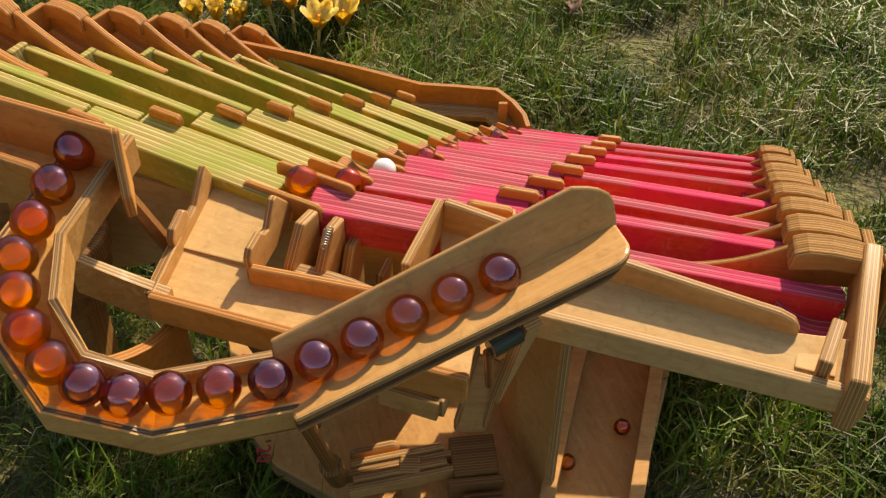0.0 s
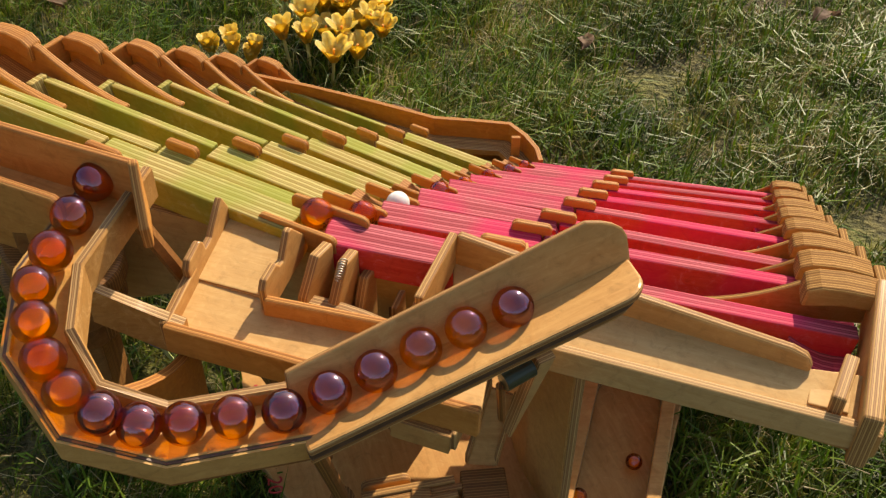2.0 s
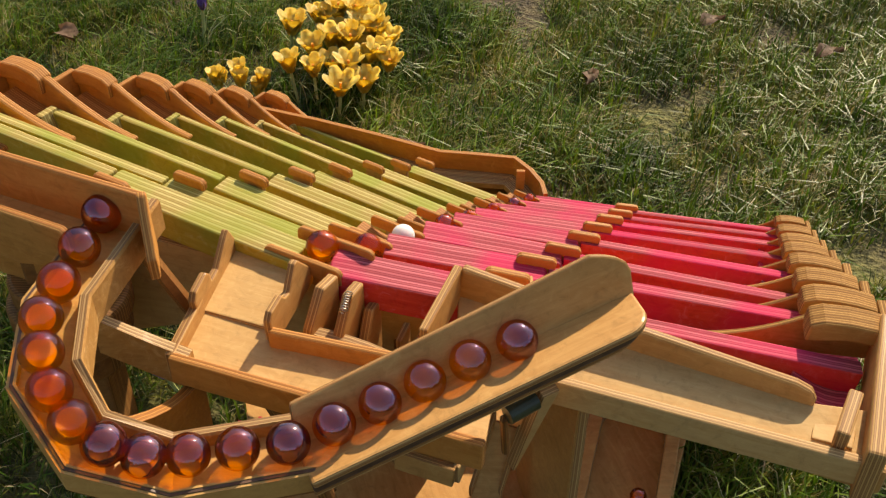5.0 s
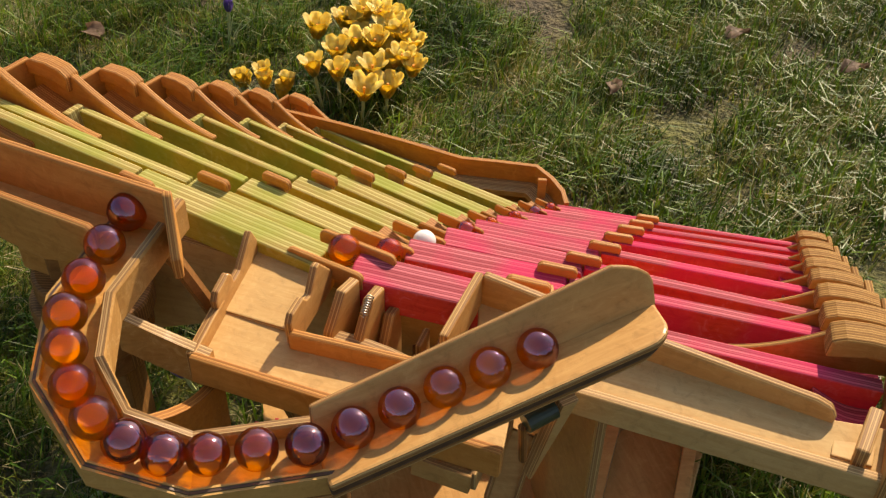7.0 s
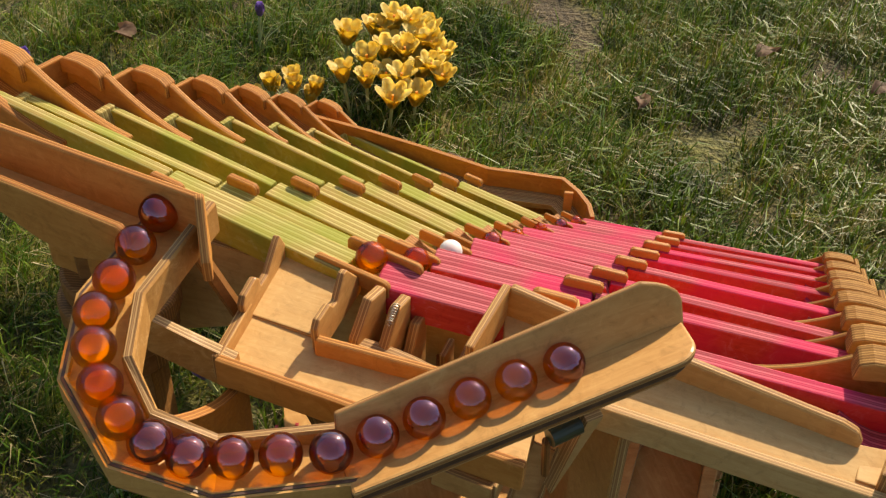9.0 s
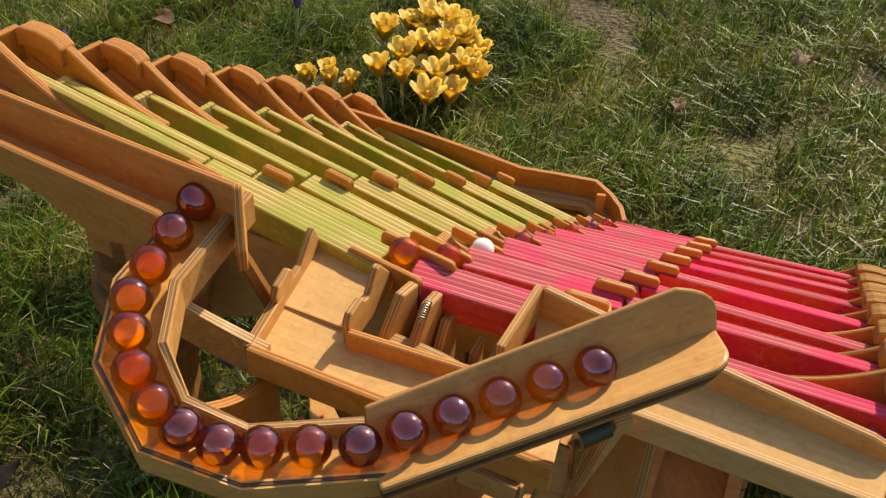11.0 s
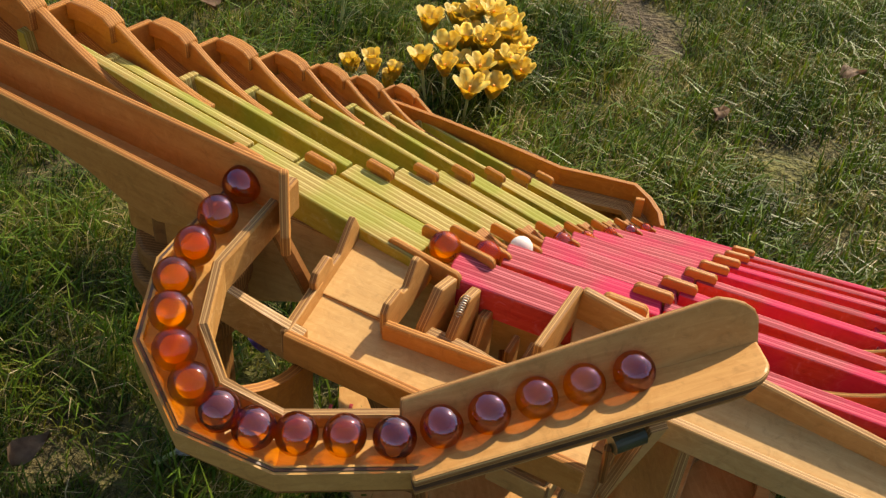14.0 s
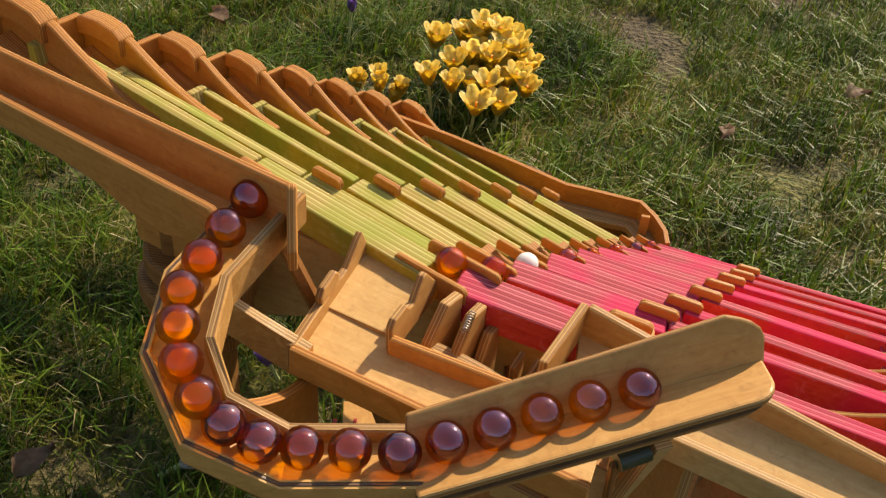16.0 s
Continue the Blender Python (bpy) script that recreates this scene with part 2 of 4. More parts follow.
SOIL = soil()
GRASS = blades("grass_blades", (0.0, (0.014, 0.030, 0.004)), (0.30, (0.040, 0.075, 0.008)), (0.55, (0.12, 0.17, 0.02)), (0.78, (0.25, 0.25, 0.045)), (0.93, (0.34, 0.27, 0.10)), (1.0, (0.62, 0.53, 0.30)))
LUSH = blades("lush_grass_blades", (0.0, (0.022, 0.055, 0.006)), (0.5, (0.085, 0.17, 0.016)), (0.9, (0.20, 0.29, 0.035)))
MOSS = blades("moss_leaves", (0.0, (0.05, 0.045, 0.012)), (0.45, (0.17, 0.16, 0.03)), (0.8, (0.30, 0.26, 0.07)), (1.0, (0.36, 0.24, 0.11)))
STRAW = blades("straw_blades", (0.0, (0.22, 0.16, 0.07)), (0.6, (0.46, 0.37, 0.19)), (1.0, (0.72, 0.64, 0.42)))


# ---- building helpers ----
def frame_of(origin, along, up=(0, 0, 1)):
    """Local axes: x along, z as near to up as can be, y across."""
    x = Vector(along).normalized()
    y = Vector(up).cross(x).normalized()
    z = x.cross(y)
    m = Matrix((x, y, z)).transposed().to_4x4()
    m.translation = origin
    return m


def thing(name, m, label, category, group="", kind=""):
    ob = new(name)
    ob.empty_display_size = 0.01
    ob.matrix_world = m
    return tagged(ob, label, category, group, kind)


def part(name, bm, material, parent, label="", m=None, smooth=False):
    me = bpy.data.meshes.new(name)
    bm.normal_update()
    bm.to_mesh(me)
    bm.free()
    me.materials.append(material)
    if smooth:
        me.shade_smooth()
    ob = new(name, me)
    if parent:
        ob.parent = parent
    if m is not None:
        ob.matrix_local = m
    return tagged(ob, label)


def soften(bm, width, segments=2):
    if width > 0:
        sharp = [e for e in bm.edges if len(e.link_faces) == 2 and e.calc_face_angle(0) > 0.6]
        bmesh.ops.bevel(bm, geom=sharp, offset=width, segments=segments, profile=0.5, affect="EDGES", clamp_overlap=True)
    return bm


def box(lx, ly, lz, at=(0, 0, 0), edge=0.0012):
    bm = bmesh.new()
    bmesh.ops.create_cube(bm, size=1.0, matrix=Matrix.Translation(at) @ Matrix.Diagonal((lx, ly, lz, 1)))
    return soften(bm, edge)


def plate(outline, thick, at=0.0, edge=0.0012):
    """An outline in local x and z, sawn from a board whose thickness lies along y."""
    bm = bmesh.new()
    a = [bm.verts.new((x, at - thick / 2, z)) for x, z in outline]
    b = [bm.verts.new((x, at + thick / 2, z)) for x, z in outline]
    bm.faces.new(a)
    bm.faces.new(b[::-1])
    n = len(outline)
    for k in range(n):
        bm.faces.new((a[k], b[k], b[(k + 1) % n], a[(k + 1) % n]))
    bmesh.ops.recalc_face_normals(bm, faces=bm.faces)
    return soften(bm, edge)


def sweep(points, section, closed=True):
    """A section of (across, up) points carried along a path in the plan, upright all the way."""
    bm = bmesh.new()
    pts = [Vector(p) for p in points]
    rings, run = [], [0.0]
    for p, q in zip(pts, pts[1:]):
        run.append(run[-1] + (q - p).length)
    lay = bm.loops.layers.uv.new("UVMap")
    for k, p in enumerate(pts):
        d0 = (pts[k] - pts[k - 1]) if k else (pts[1] - pts[0])
        d1 = (pts[k + 1] - pts[k]) if k + 1 < len(pts) else (pts[-1] - pts[-2])
        d = (d0.normalized() + d1.normalized())
        side = Vector((d.y, -d.x, 0)).normalized()
        rings.append([bm.verts.new(p + side * a + Vector((0, 0, h))) for a, h in section])
    n = len(section)
    for j, (r, q) in enumerate(zip(rings, rings[1:])):
        for k in range(n if closed else n - 1):
            f = bm.faces.new((r[k], r[(k + 1) % n], q[(k + 1) % n], q[k]))
            spots = ((run[j], section[k]), (run[j], section[(k + 1) % n]), (run[j + 1], section[(k + 1) % n]), (run[j + 1], section[k]))
            for loop, (along, (a, h)) in zip(f.loops, spots):
                loop[lay].uv = (along, a)
    if closed:
        bm.faces.new(rings[0][::-1])
        bm.faces.new(rings[-1])
    bmesh.ops.recalc_face_normals(bm, faces=bm.faces)
    return bm


def board(name, a, b, height, thick, material, parent, label="", edge=0.0012, outline=None):
    """An upright board from a to b (its lower edge), in the world's axes, as a part of parent."""
    a, b = Vector(a), Vector(b)
    m = frame_of(a, b - a)
    length = (b - a).length
    bm = plate(outline, thick, edge=edge) if outline else box(length, thick, height, (length / 2, 0, height / 2), edge)
    return part(name, bm, material, parent, label, parent.matrix_world.inverted() @ m)


def slab(name, corners, thick, material, parent, label="", edge=0.0012):
    """A flat board lying (or leaning) through three or four corners, its layers along its thickness."""
    c = [Vector(p) for p in corners]
    x = (c[1] - c[0]).normalized()
    nrm = x.cross(c[-1] - c[0]).normalized()
    m = Matrix((x, nrm, x.cross(nrm))).transposed().to_4x4()
    m.translation = c[0]
    inv = m.inverted()
    flat = [inv @ p for p in c]
    bm = plate([(p.x, p.z) for p in flat], thick, at=0.0, edge=edge)
    return part(name, bm, material, parent, label, parent.matrix_world.inverted() @ m)


def rod(name, a, b, r, material, parent, label="", sides=12):
    a, b = Vector(a), Vector(b)
    bm = bmesh.new()
    m = frame_of((a + b) / 2, b - a, (0, 0.3, 1)) @ Matrix.Rotation(math.pi / 2, 4, "Y")
    bmesh.ops.create_cone(bm, cap_ends=True, segments=sides, radius1=r, radius2=r, depth=(b - a).length)
    return part(name, bm, material, parent, label, parent.matrix_world.inverted() @ m, smooth=False)


def bmesh_drum(r, long):
    bm = bmesh.new()
    bmesh.ops.create_cone(bm, cap_ends=True, segments=24, radius1=r, radius2=r, depth=long)
    return bm


def ball(name, at, d, material, label, category="marble", group=""):
    bm = bmesh.new()
    bmesh.ops.create_uvsphere(bm, u_segments=40, v_segments=24, radius=d / 2)
    ob = part(name, bm, material, None, smooth=True)
    ob.location = at
    ob.cycles.is_caustics_caster = True
    ob.rotation_euler = (at[0] * 40, at[1] * 30, at[2] * 20)
    return tagged(ob, label, category, group)


# ---- ground ----
bm = bmesh.new()
bmesh.ops.create_grid(bm, x_segments=160, y_segments=160, size=2.0)
for v in bm.verts:
    v.co.y += 1.5
    fall = max(0.0, 1 - ((v.co.x / 1.9) ** 4 + ((v.co.y - 1.5) / 1.9) ** 4))
    v.co.z = fall * (0.012 * noise.noise(v.co * 4) + 0.006 * noise.noise(v.co * 17)) - 0.006
rim = [e for e in bm.edges if e.is_boundary]
out = bmesh.ops.extrude_edge_only(bm, edges=rim)
for v in out["geom"]:
    if isinstance(v, bmesh.types.BMVert):
        v.co.x *= 150
        v.co.y = 1.5 + (v.co.y - 1.5) * 150
ground = part("ground", bm, SOIL, None, smooth=True)
tagged(ground, "patchy spring lawn with moss and bare soil", "ground", kind="structure")

BASE = [(-0.245, 0.80), (-0.205, 0.675), (-0.17, 0.63), (-0.10, 0.588), (0.0, 0.53), (0.17, 0.50), (0.27, 0.81), (0.14, 0.86)]


def inside(x, y, poly):
    hit = False
    for (x0, y0), (x1, y1) in zip(poly, poly[1:] + poly[:1]):
        if (y0 > y) != (y1 > y) and x < (x1 - x0) * (y - y0) / (y1 - y0) + x0:
            hit = not hit
    return hit


def lawn(name, count, long, wide, lean, label, seed, material):
    rng = np.random.default_rng(seed)
    verts, faces = [], []
    while len(faces) < count * 2:
        x, y = rng.uniform(-1.5, 1.5), (rng.uniform(0.15, 2.15) if rng.uniform() < 0.9 else rng.uniform(2.15, 3.0))
        if abs(x) > 0.35 + 0.42 * y + 0.25 or inside(x, y, BASE):
            continue
        clump = noise.noise(Vector((x * 5, y * 5, 1.0))) + 0.6 * noise.noise(Vector((x * 14, y * 14, 4.0)))
        if rng.uniform() > 0.60 + 0.95 * clump:
            continue
        turn = rng.uniform(0, 2 * math.pi) if rng.uniform() < 0.6 else rng.normal(0.6, 0.7)
        size = long * rng.uniform(0.4, 1.3) * (1 + 0.55 * clump)
        w = wide * rng.uniform(0.6, 1.3)
        tip = lean * rng.uniform(0.35, 1.15)
        c, s = math.cos(turn), math.sin(turn)
        base = len(verts)
        for u, ww in ((0.0, 1.0), (0.55, 0.85)):
            bend = tip * u ** 1.6
            px, pz = math.sin(bend) * size * u, math.cos(bend) * size * u
            for sg in (-1, 1):
                verts.append((x + c * px - s * sg * w * ww / 2, y + s * px + c * sg * w * ww / 2, max(pz, 0.002) - 0.006))
        bend = tip
        verts.append((x + c * math.sin(bend) * size, y + s * math.sin(bend) * size, max(math.cos(bend) * size, 0.002)))
        faces += [(base, base + 1, base + 3, base + 2), (base + 2, base + 3, base + 4)]
    me = bpy.data.meshes.new(name)
    me.from_pydata(verts, [], faces)
    me.materials.append(material)
    return tagged(new(name, me), label, "grass", kind="stuff")


lawn("grass", 170000, 0.036, 0.0017, 1.35, "short tangled lawn grass, green with straw-coloured dead blades", 3, GRASS)
lawn("grass_tufts", 27000, 0.062, 0.0026, 1.25, "longer glossy green grass blades in loose tufts", 8, LUSH)
lawn("moss", 90000, 0.015, 0.0024, 1.1, "yellow-green and brown moss between the grass", 21, MOSS)
lawn("dry_grass", 8000, 0.055, 0.0014, 1.6, "bleached straw blades lying in the lawn", 12, STRAW)

# ---- hedge and trees standing round the garden, mirrored in the marbles ----
rng = random.Random(5)
bm = bmesh.new()
rows = []
for k in range(240):
    a = 2 * math.pi * k / 240
    r = 12.0 + 1.5 * noise.noise(Vector((math.cos(a) * 3, math.sin(a) * 3, 0)))
    top = 2.6 + 2.0 * noise.noise(Vector((math.cos(a) * 4, math.sin(a) * 4, 7))) + rng.uniform(-0.5, 0.5)
    top *= 0.55 if math.sin(a) > 0.6 else 1.0
    rows.append([bm.verts.new((math.cos(a) * (r + 0.25 * math.sin(7 * u + k)), math.sin(a) * (r + 0.25 * math.sin(7 * u + k)), top * u - 0.05)) for u in (0, 0.2, 0.4, 0.6, 0.8, 1.0)])
for p, q in zip(rows, rows[1:] + rows[:1]):
    for j in range(5):
        bm.faces.new((p[j], q[j], q[j + 1], p[j + 1]))
tagged(part("backdrop", bm, HEDGE, None), "dark uneven hedge and shrubs round the garden", "hedge", kind="structure")

# ---- levers ----
RED_IN = [(-0.117, 0.71, 0.325), (-0.074, 0.788, 0.281), (-0.04, 0.859, 0.241), (-0.009, 0.92, 0.206), (0.016, 0.972, 0.173), (0.042, 1.019, 0.144), (0.068, 1.061, 0.118), (0.098, 1.101, 0.095)]
RED_OUT = [(0.352, 0.645, 0.268), (0.36, 0.742, 0.229), (0.362, 0.81, 0.193), (0.377, 0.882, 0.162), (0.388, 0.948, 0.133), (0.4, 1.002, 0.107), (0.407, 1.047, 0.084), (0.415, 1.086, 0.063)]
RED_PEG = [(0.043, 0.713, 0.314), (0.075, 0.784, 0.271), (0.108, 0.847, 0.232), (0.138, 0.91, 0.197), (0.161, 0.966, 0.165), (0.183, 1.016, 0.137), (0.203, 1.06, 0.111), (0.218, 1.101, 0.088)]
GREEN_IN = [(-0.146, 0.724, 0.325), (-0.133, 0.784, 0.281), (-0.11, 0.847, 0.241), (-0.077, 0.909, 0.206), (-0.048, 0.962, 0.173), (-0.02, 1.011, 0.144), (0.011, 1.056, 0.118), (0.048, 1.099, 0.095)]
GREEN_OUT = [(-0.641, 0.972, 0.34), (-0.577, 1.01, 0.289), (-0.504, 1.069, 0.243), (-0.443, 1.12, 0.202), (-0.387, 1.178, 0.165), (-0.335, 1.222, 0.132), (-0.291, 1.259, 0.102), (-0.249, 1.296, 0.075)]
GREEN_PEG = [(-0.337, 0.806, 0.341), (-0.283, 0.876, 0.293), (-0.231, 0.938, 0.25), (-0.188, 0.997, 0.212), (-0.15, 1.054, 0.177), (-0.114, 1.103, 0.146), (-0.082, 1.148, 0.117), (-0.051, 1.187, 0.092)]
HOOD_R = [(0.345, 0.678, 0.298), (0.362, 0.753, 0.256), (0.377, 0.823, 0.218), (0.389, 0.889, 0.183), (0.399, 0.945, 0.153), (0.41, 0.996, 0.125), (0.42, 1.045, 0.1), (0.43, 1.092, 0.077)]
HOOD_L = [(-0.662, 0.977, 0.375), (-0.608, 1.054, 0.321), (-0.541, 1.118, 0.272), (-0.478, 1.174, 0.228), (-0.419, 1.226, 0.188), (-0.371, 1.269, 0.153), (-0.326, 1.306, 0.121), (-0.278, 1.344, 0.092)]
CUP_WALL = [(-0.142, 0.712, 0.335), (-0.124, 0.776, 0.29), (-0.09, 0.843, 0.249), (-0.045, 0.907, 0.213), (-0.014, 0.959, 0.18), (0.018, 1.012, 0.15), (0.048, 1.058, 0.124), (0.072, 1.098, 0.1)]


def pill(length, high, n=5):
    """The outline of a strip with rounded upper corners."""
    r = high * 0.38
    pts = [(-length / 2, -high / 2), (length / 2, -high / 2)]
    pts += [(length / 2 - r + r * math.cos(a), high / 2 - r + r * math.sin(a)) for a in np.linspace(0, math.pi / 2, n)]
    pts += [(-length / 2 + r - r * math.sin(a), high / 2 - r + r * math.cos(a)) for a in np.linspace(0, math.pi / 2, n)]
    return pts


def red_lever(i):
    s = 0.9 ** i
    a, b = Vector(RED_IN[i]), Vector(RED_OUT[i])
    m = frame_of(a, b - a)
    t = thing("red_lever", m, "pink-red stained plywood lever with a ball cup, pivoting beside its peg", "lever", "red levers")
    length, h = (b - a).length, 0.032 * s
    mid = length * 0.36
    block = [(0.0, -h), (mid, -h), (mid + 0.008 * s, -h * 0.5), (mid, 0.0), (0.0, 0.0)]
    part("block", plate(block, 0.037 * s, at=0.003 * s, edge=0.002 * s), RED, t)
    part("rail", box(length - mid, 0.017 * s, h * 1.55, (mid + (length - mid) / 2 + 0.004, 0.004 * s, -h * 0.775), 0.0015), RED, t)
    dish = [(length - 0.055 * s, -h), (length + 0.03 * s, -h), (length + 0.03 * s, -h * 0.35)]
    dish += [(length - 0.055 * s + 0.085 * s * (1 - u), -h * 0.35 - h * 0.45 * math.sin(math.pi * u)) for u in np.linspace(0.1, 1, 8)]
    part("end_cup", plate(dish, 0.036 * s, at=-0.02 * s, edge=0.001), RED, t, "red cup hollowed for a ball")
    return t


def green_lever(i):
    s = 0.9 ** i
    a, b = Vector(GREEN_IN[i]), Vector(GREEN_OUT[i])
    m = frame_of(a, b - a)
    t = thing("green_lever", m, "lime green stained plywood lever with a wooden ball cup", "lever", "green levers")
    length, h = (b - a).length, 0.034 * s
    mid = length * 0.40
    block = [(-0.0, -h), (mid, -h), (mid + 0.008 * s, -h * 0.5), (mid, 0.0), (0.0, 0.0)]
    part("block", plate(block, 0.033 * s, edge=0.002 * s), GREEN, t)
    part("rail", box(length - mid, 0.0135 * s, h * 1.35, (mid + (length - mid) / 2 + 0.004, -0.008 * s, -h * 0.675), 0.0015), GREEN, t)
    part("stop", plate([(length - 0.02 * s, -h), (length, -h), (length, 0.004 * s), (length - 0.012 * s, 0.004 * s)], 0.032 * s, at=0.004 * s, edge=0.001), GREEN, t)
    return t


def cup(i):
    s = 0.9 ** i
    c = Vector(CUP_WALL[i]) - Vector((0, 0, 0.005 * s))
    along = Vector(GREEN_OUT[i]) - Vector(GREEN_IN[i])
    along.z = 0
    m = frame_of(c, -along)
    t = thing("ball_cup", m, "natural plywood ball cup with two rounded cheeks between the levers", "cup", "ball cups")
    L, h = 0.082 * s, 0.017 * s
    part("cheek", plate(pill(L, h), 0.0058 * s, at=0.0, edge=0.0014 * s), ORANGE, t, m=Matrix.Translation((0, 0, -h / 2)))
    part("cheek", plate(pill(L, h), 0.0058 * s, at=0.036 * s, edge=0.0014 * s), ORANGE, t, m=Matrix.Translation((0.012 * s, 0, -h / 2)))
    hollow = [(-L / 2, -0.036 * s), (L / 2, -0.036 * s), (L / 2, -h * 0.9)] + [(L / 2 - L * u, -h * 0.9 - h * 0.5 * math.sin(math.pi * u)) for u in np.linspace(0.12, 1, 8)]
    part("floor", plate(hollow, 0.029 * s, at=0.020 * s, edge=0.0), ORANGE, t)
    return t


def peg(at, way, s, label):
    m = frame_of(at, way)
    t = thing("pivot_peg", m, label, "peg", "pivot pegs")
    s = s ** 0.45
    L = 0.042 * s
    part("cap", plate(pill(L, 0.013 * s, 3), 0.0085 * s, edge=0.0022 * s), ORANGE, t, m=Matrix.Translation((0, 0, -0.004 * s)))
    part("post", box(L * 0.7, 0.006 * s, 0.05 * s, (0, 0, -0.034 * s), 0.001), WOOD, t)
    return t


def hood(i, side):
    s = 0.9 ** i
    inner, outer, top = ((RED_IN, RED_OUT, HOOD_R), (GREEN_IN, GREEN_OUT, HOOD_L))[side == "left"]
    along = Vector(outer[i]) - Vector(inner[i])
    along.z = 0
    m = frame_of(Vector(top[i]), along)
    name = "amber plywood ball guide curving up to a boxed end"
    t = thing("ball_guide", m, name, "guide", "ball guides")
    high = 0.055 * s
    if side == "left":
        prof = [(0.046 * s, -high), (0.046 * s, -0.004 * s), (0.036 * s, 0.002 * s), (0.0, 0.006 * s), (-0.032 * s, 0.003 * s), (-0.040 * s, -0.002 * s)]
        prof += [(-0.042 * s - 0.17 * s * u, -(high * 0.98) * (1 - (1 - u) ** 1.75)) for u in np.linspace(0.06, 1, 12)]
        prof += [(-0.212 * s, -high * 1.1), (-0.06 * s, -high * 1.12)]
        part("side_plate", plate(prof, 0.013 * s, at=-0.004 * s, edge=0.0025), ORANGE, t)
        crown = [(0.044 * s, -0.024 * s), (0.044 * s, 0.000 * s), (0.034 * s, 0.006 * s), (0.0, 0.010 * s), (-0.030 * s, 0.007 * s), (-0.044 * s, -0.002 * s), (-0.044 * s, -0.028 * s), (-0.02 * s, -0.019 * s), (0.01 * s, -0.017 * s)]
        part("head_block", plate(crown, 0.027 * s, at=-0.002 * s, edge=0.0028 * s), ORANGE, t)
        part("end_plate", box(0.052 * s, 0.011 * s, high, (0, 0, -high / 2), 0.002), ORANGE, t, m=Matrix.Translation((0.050 * s, 0.026 * s, 0)) @ Matrix.Rotation(math.pi / 2, 4, "Z"))
        bowl = [(0.026 * s, -high * 1.25), (0.026 * s, -high * 0.7)] + [(0.026 * s - 0.1 * s * u, -high * 0.7 - high * 0.35 * math.sin(math.pi * u * 0.5)) for u in np.linspace(0.1, 1, 8)] + [(-0.074 * s, -high * 1.25)]
        part("landing", plate(bowl, 0.04 * s, at=0.022 * s, edge=0.0), ORANGE, t)
    else:
        curve = [(-0.02 * s - 0.12 * s * u, -0.002 * s - (high * 0.85) * (1 - (1 - u) ** 2.0)) for u in np.linspace(0.0, 1, 11)]
        part("sweep_plate", plate(curve + [(-0.14 * s, -high), (0.04 * s, -high), (0.04 * s, -0.01 * s)], 0.006 * s, at=0.012 * s, edge=0.001), GOLDEN, t)
        head = [(-0.036 * s, -0.022 * s), (-0.034 * s, -0.002 * s), (-0.022 * s, 0.003 * s), (0.0, 0.003 * s), (0.022 * s, 0.000 * s), (0.045 * s, -0.006 * s), (0.045 * s, -0.026 * s), (0.022 * s, -0.019 * s), (0.0, -0.017 * s)]
        part("head_block", plate(head, 0.028 * s, at=0.002 * s, edge=0.003 * s), GOLDEN, t)
        part("end_plate", box(0.040 * s, 0.012 * s, high, (0, 0, -high / 2), 0.0015), GOLDEN, t, m=Matrix.Translation((0.052 * s, -0.012 * s, -0.006 * s)) @ Matrix.Rotation(math.pi / 2, 4, "Z"))
    return t


for i in range(8):
    red_lever(i)
    green_lever(i)
    cup(i)
    peg(RED_PEG[i], Vector(RED_OUT[i]) - Vector(RED_IN[i]), 0.9 ** i, "short rounded wooden peg beside a red lever")
    peg(GREEN_PEG[i], Vector(GREEN_OUT[i]) - Vector(GREEN_IN[i]), 0.9 ** i, "short rounded wooden peg beside a green lever")
    hood(i, "left")
    hood(i, "right")

ring = thing("wire_ring", frame_of((-0.268, 0.800, 0.300), (1, -0.3, 0)), "dark bent steel wire ring set in a green lever", "ring")
bm = bmesh.new()
loop = []
for k in range(15):
    a = math.pi * k / 14
    loop.append([bm.verts.new(((0.011 + 0.0012 * math.cos(b)) * math.cos(a), 0.0012 * math.sin(b), (0.011 + 0.0012 * math.cos(b)) * math.sin(a))) for b in np.linspace(0, 2 * math.pi, 6, endpoint=False)])
for p, q in zip(loop, loop[1:]):
    for k in range(6):
        bm.faces.new((p[k], p[(k + 1) % 6], q[(k + 1) % 6], q[k]))
part("wire", bm, STEEL, ring, smooth=True)

# ---- marble track ----
D = 0.0318
CHAIN = [(-0.285, 0.646, 0.430), (-0.291, 0.605, 0.430), (-0.295, 0.565, 0.430), (-0.298, 0.530, 0.428), (-0.290, 0.501, 0.423), (-0.279, 0.476, 0.413),
         (-0.262, 0.459, 0.400), (-0.241, 0.452, 0.386), (-0.216, 0.452, 0.374), (-0.188, 0.460, 0.366), (-0.155, 0.468, 0.364), (-0.120, 0.474, 0.364),
         (-0.089, 0.490, 0.366), (-0.057, 0.507, 0.370), (-0.025, 0.525, 0.375), (0.008, 0.541, 0.381), (0.043, 0.557, 0.387)]
SHADE = [2, 1, 3, 0, 0, 3, 0, 2, 2, 1, 1, 2, 2, 2, 1, 1, 2]
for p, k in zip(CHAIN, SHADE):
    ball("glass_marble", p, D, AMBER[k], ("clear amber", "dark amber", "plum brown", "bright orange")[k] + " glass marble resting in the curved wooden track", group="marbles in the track")

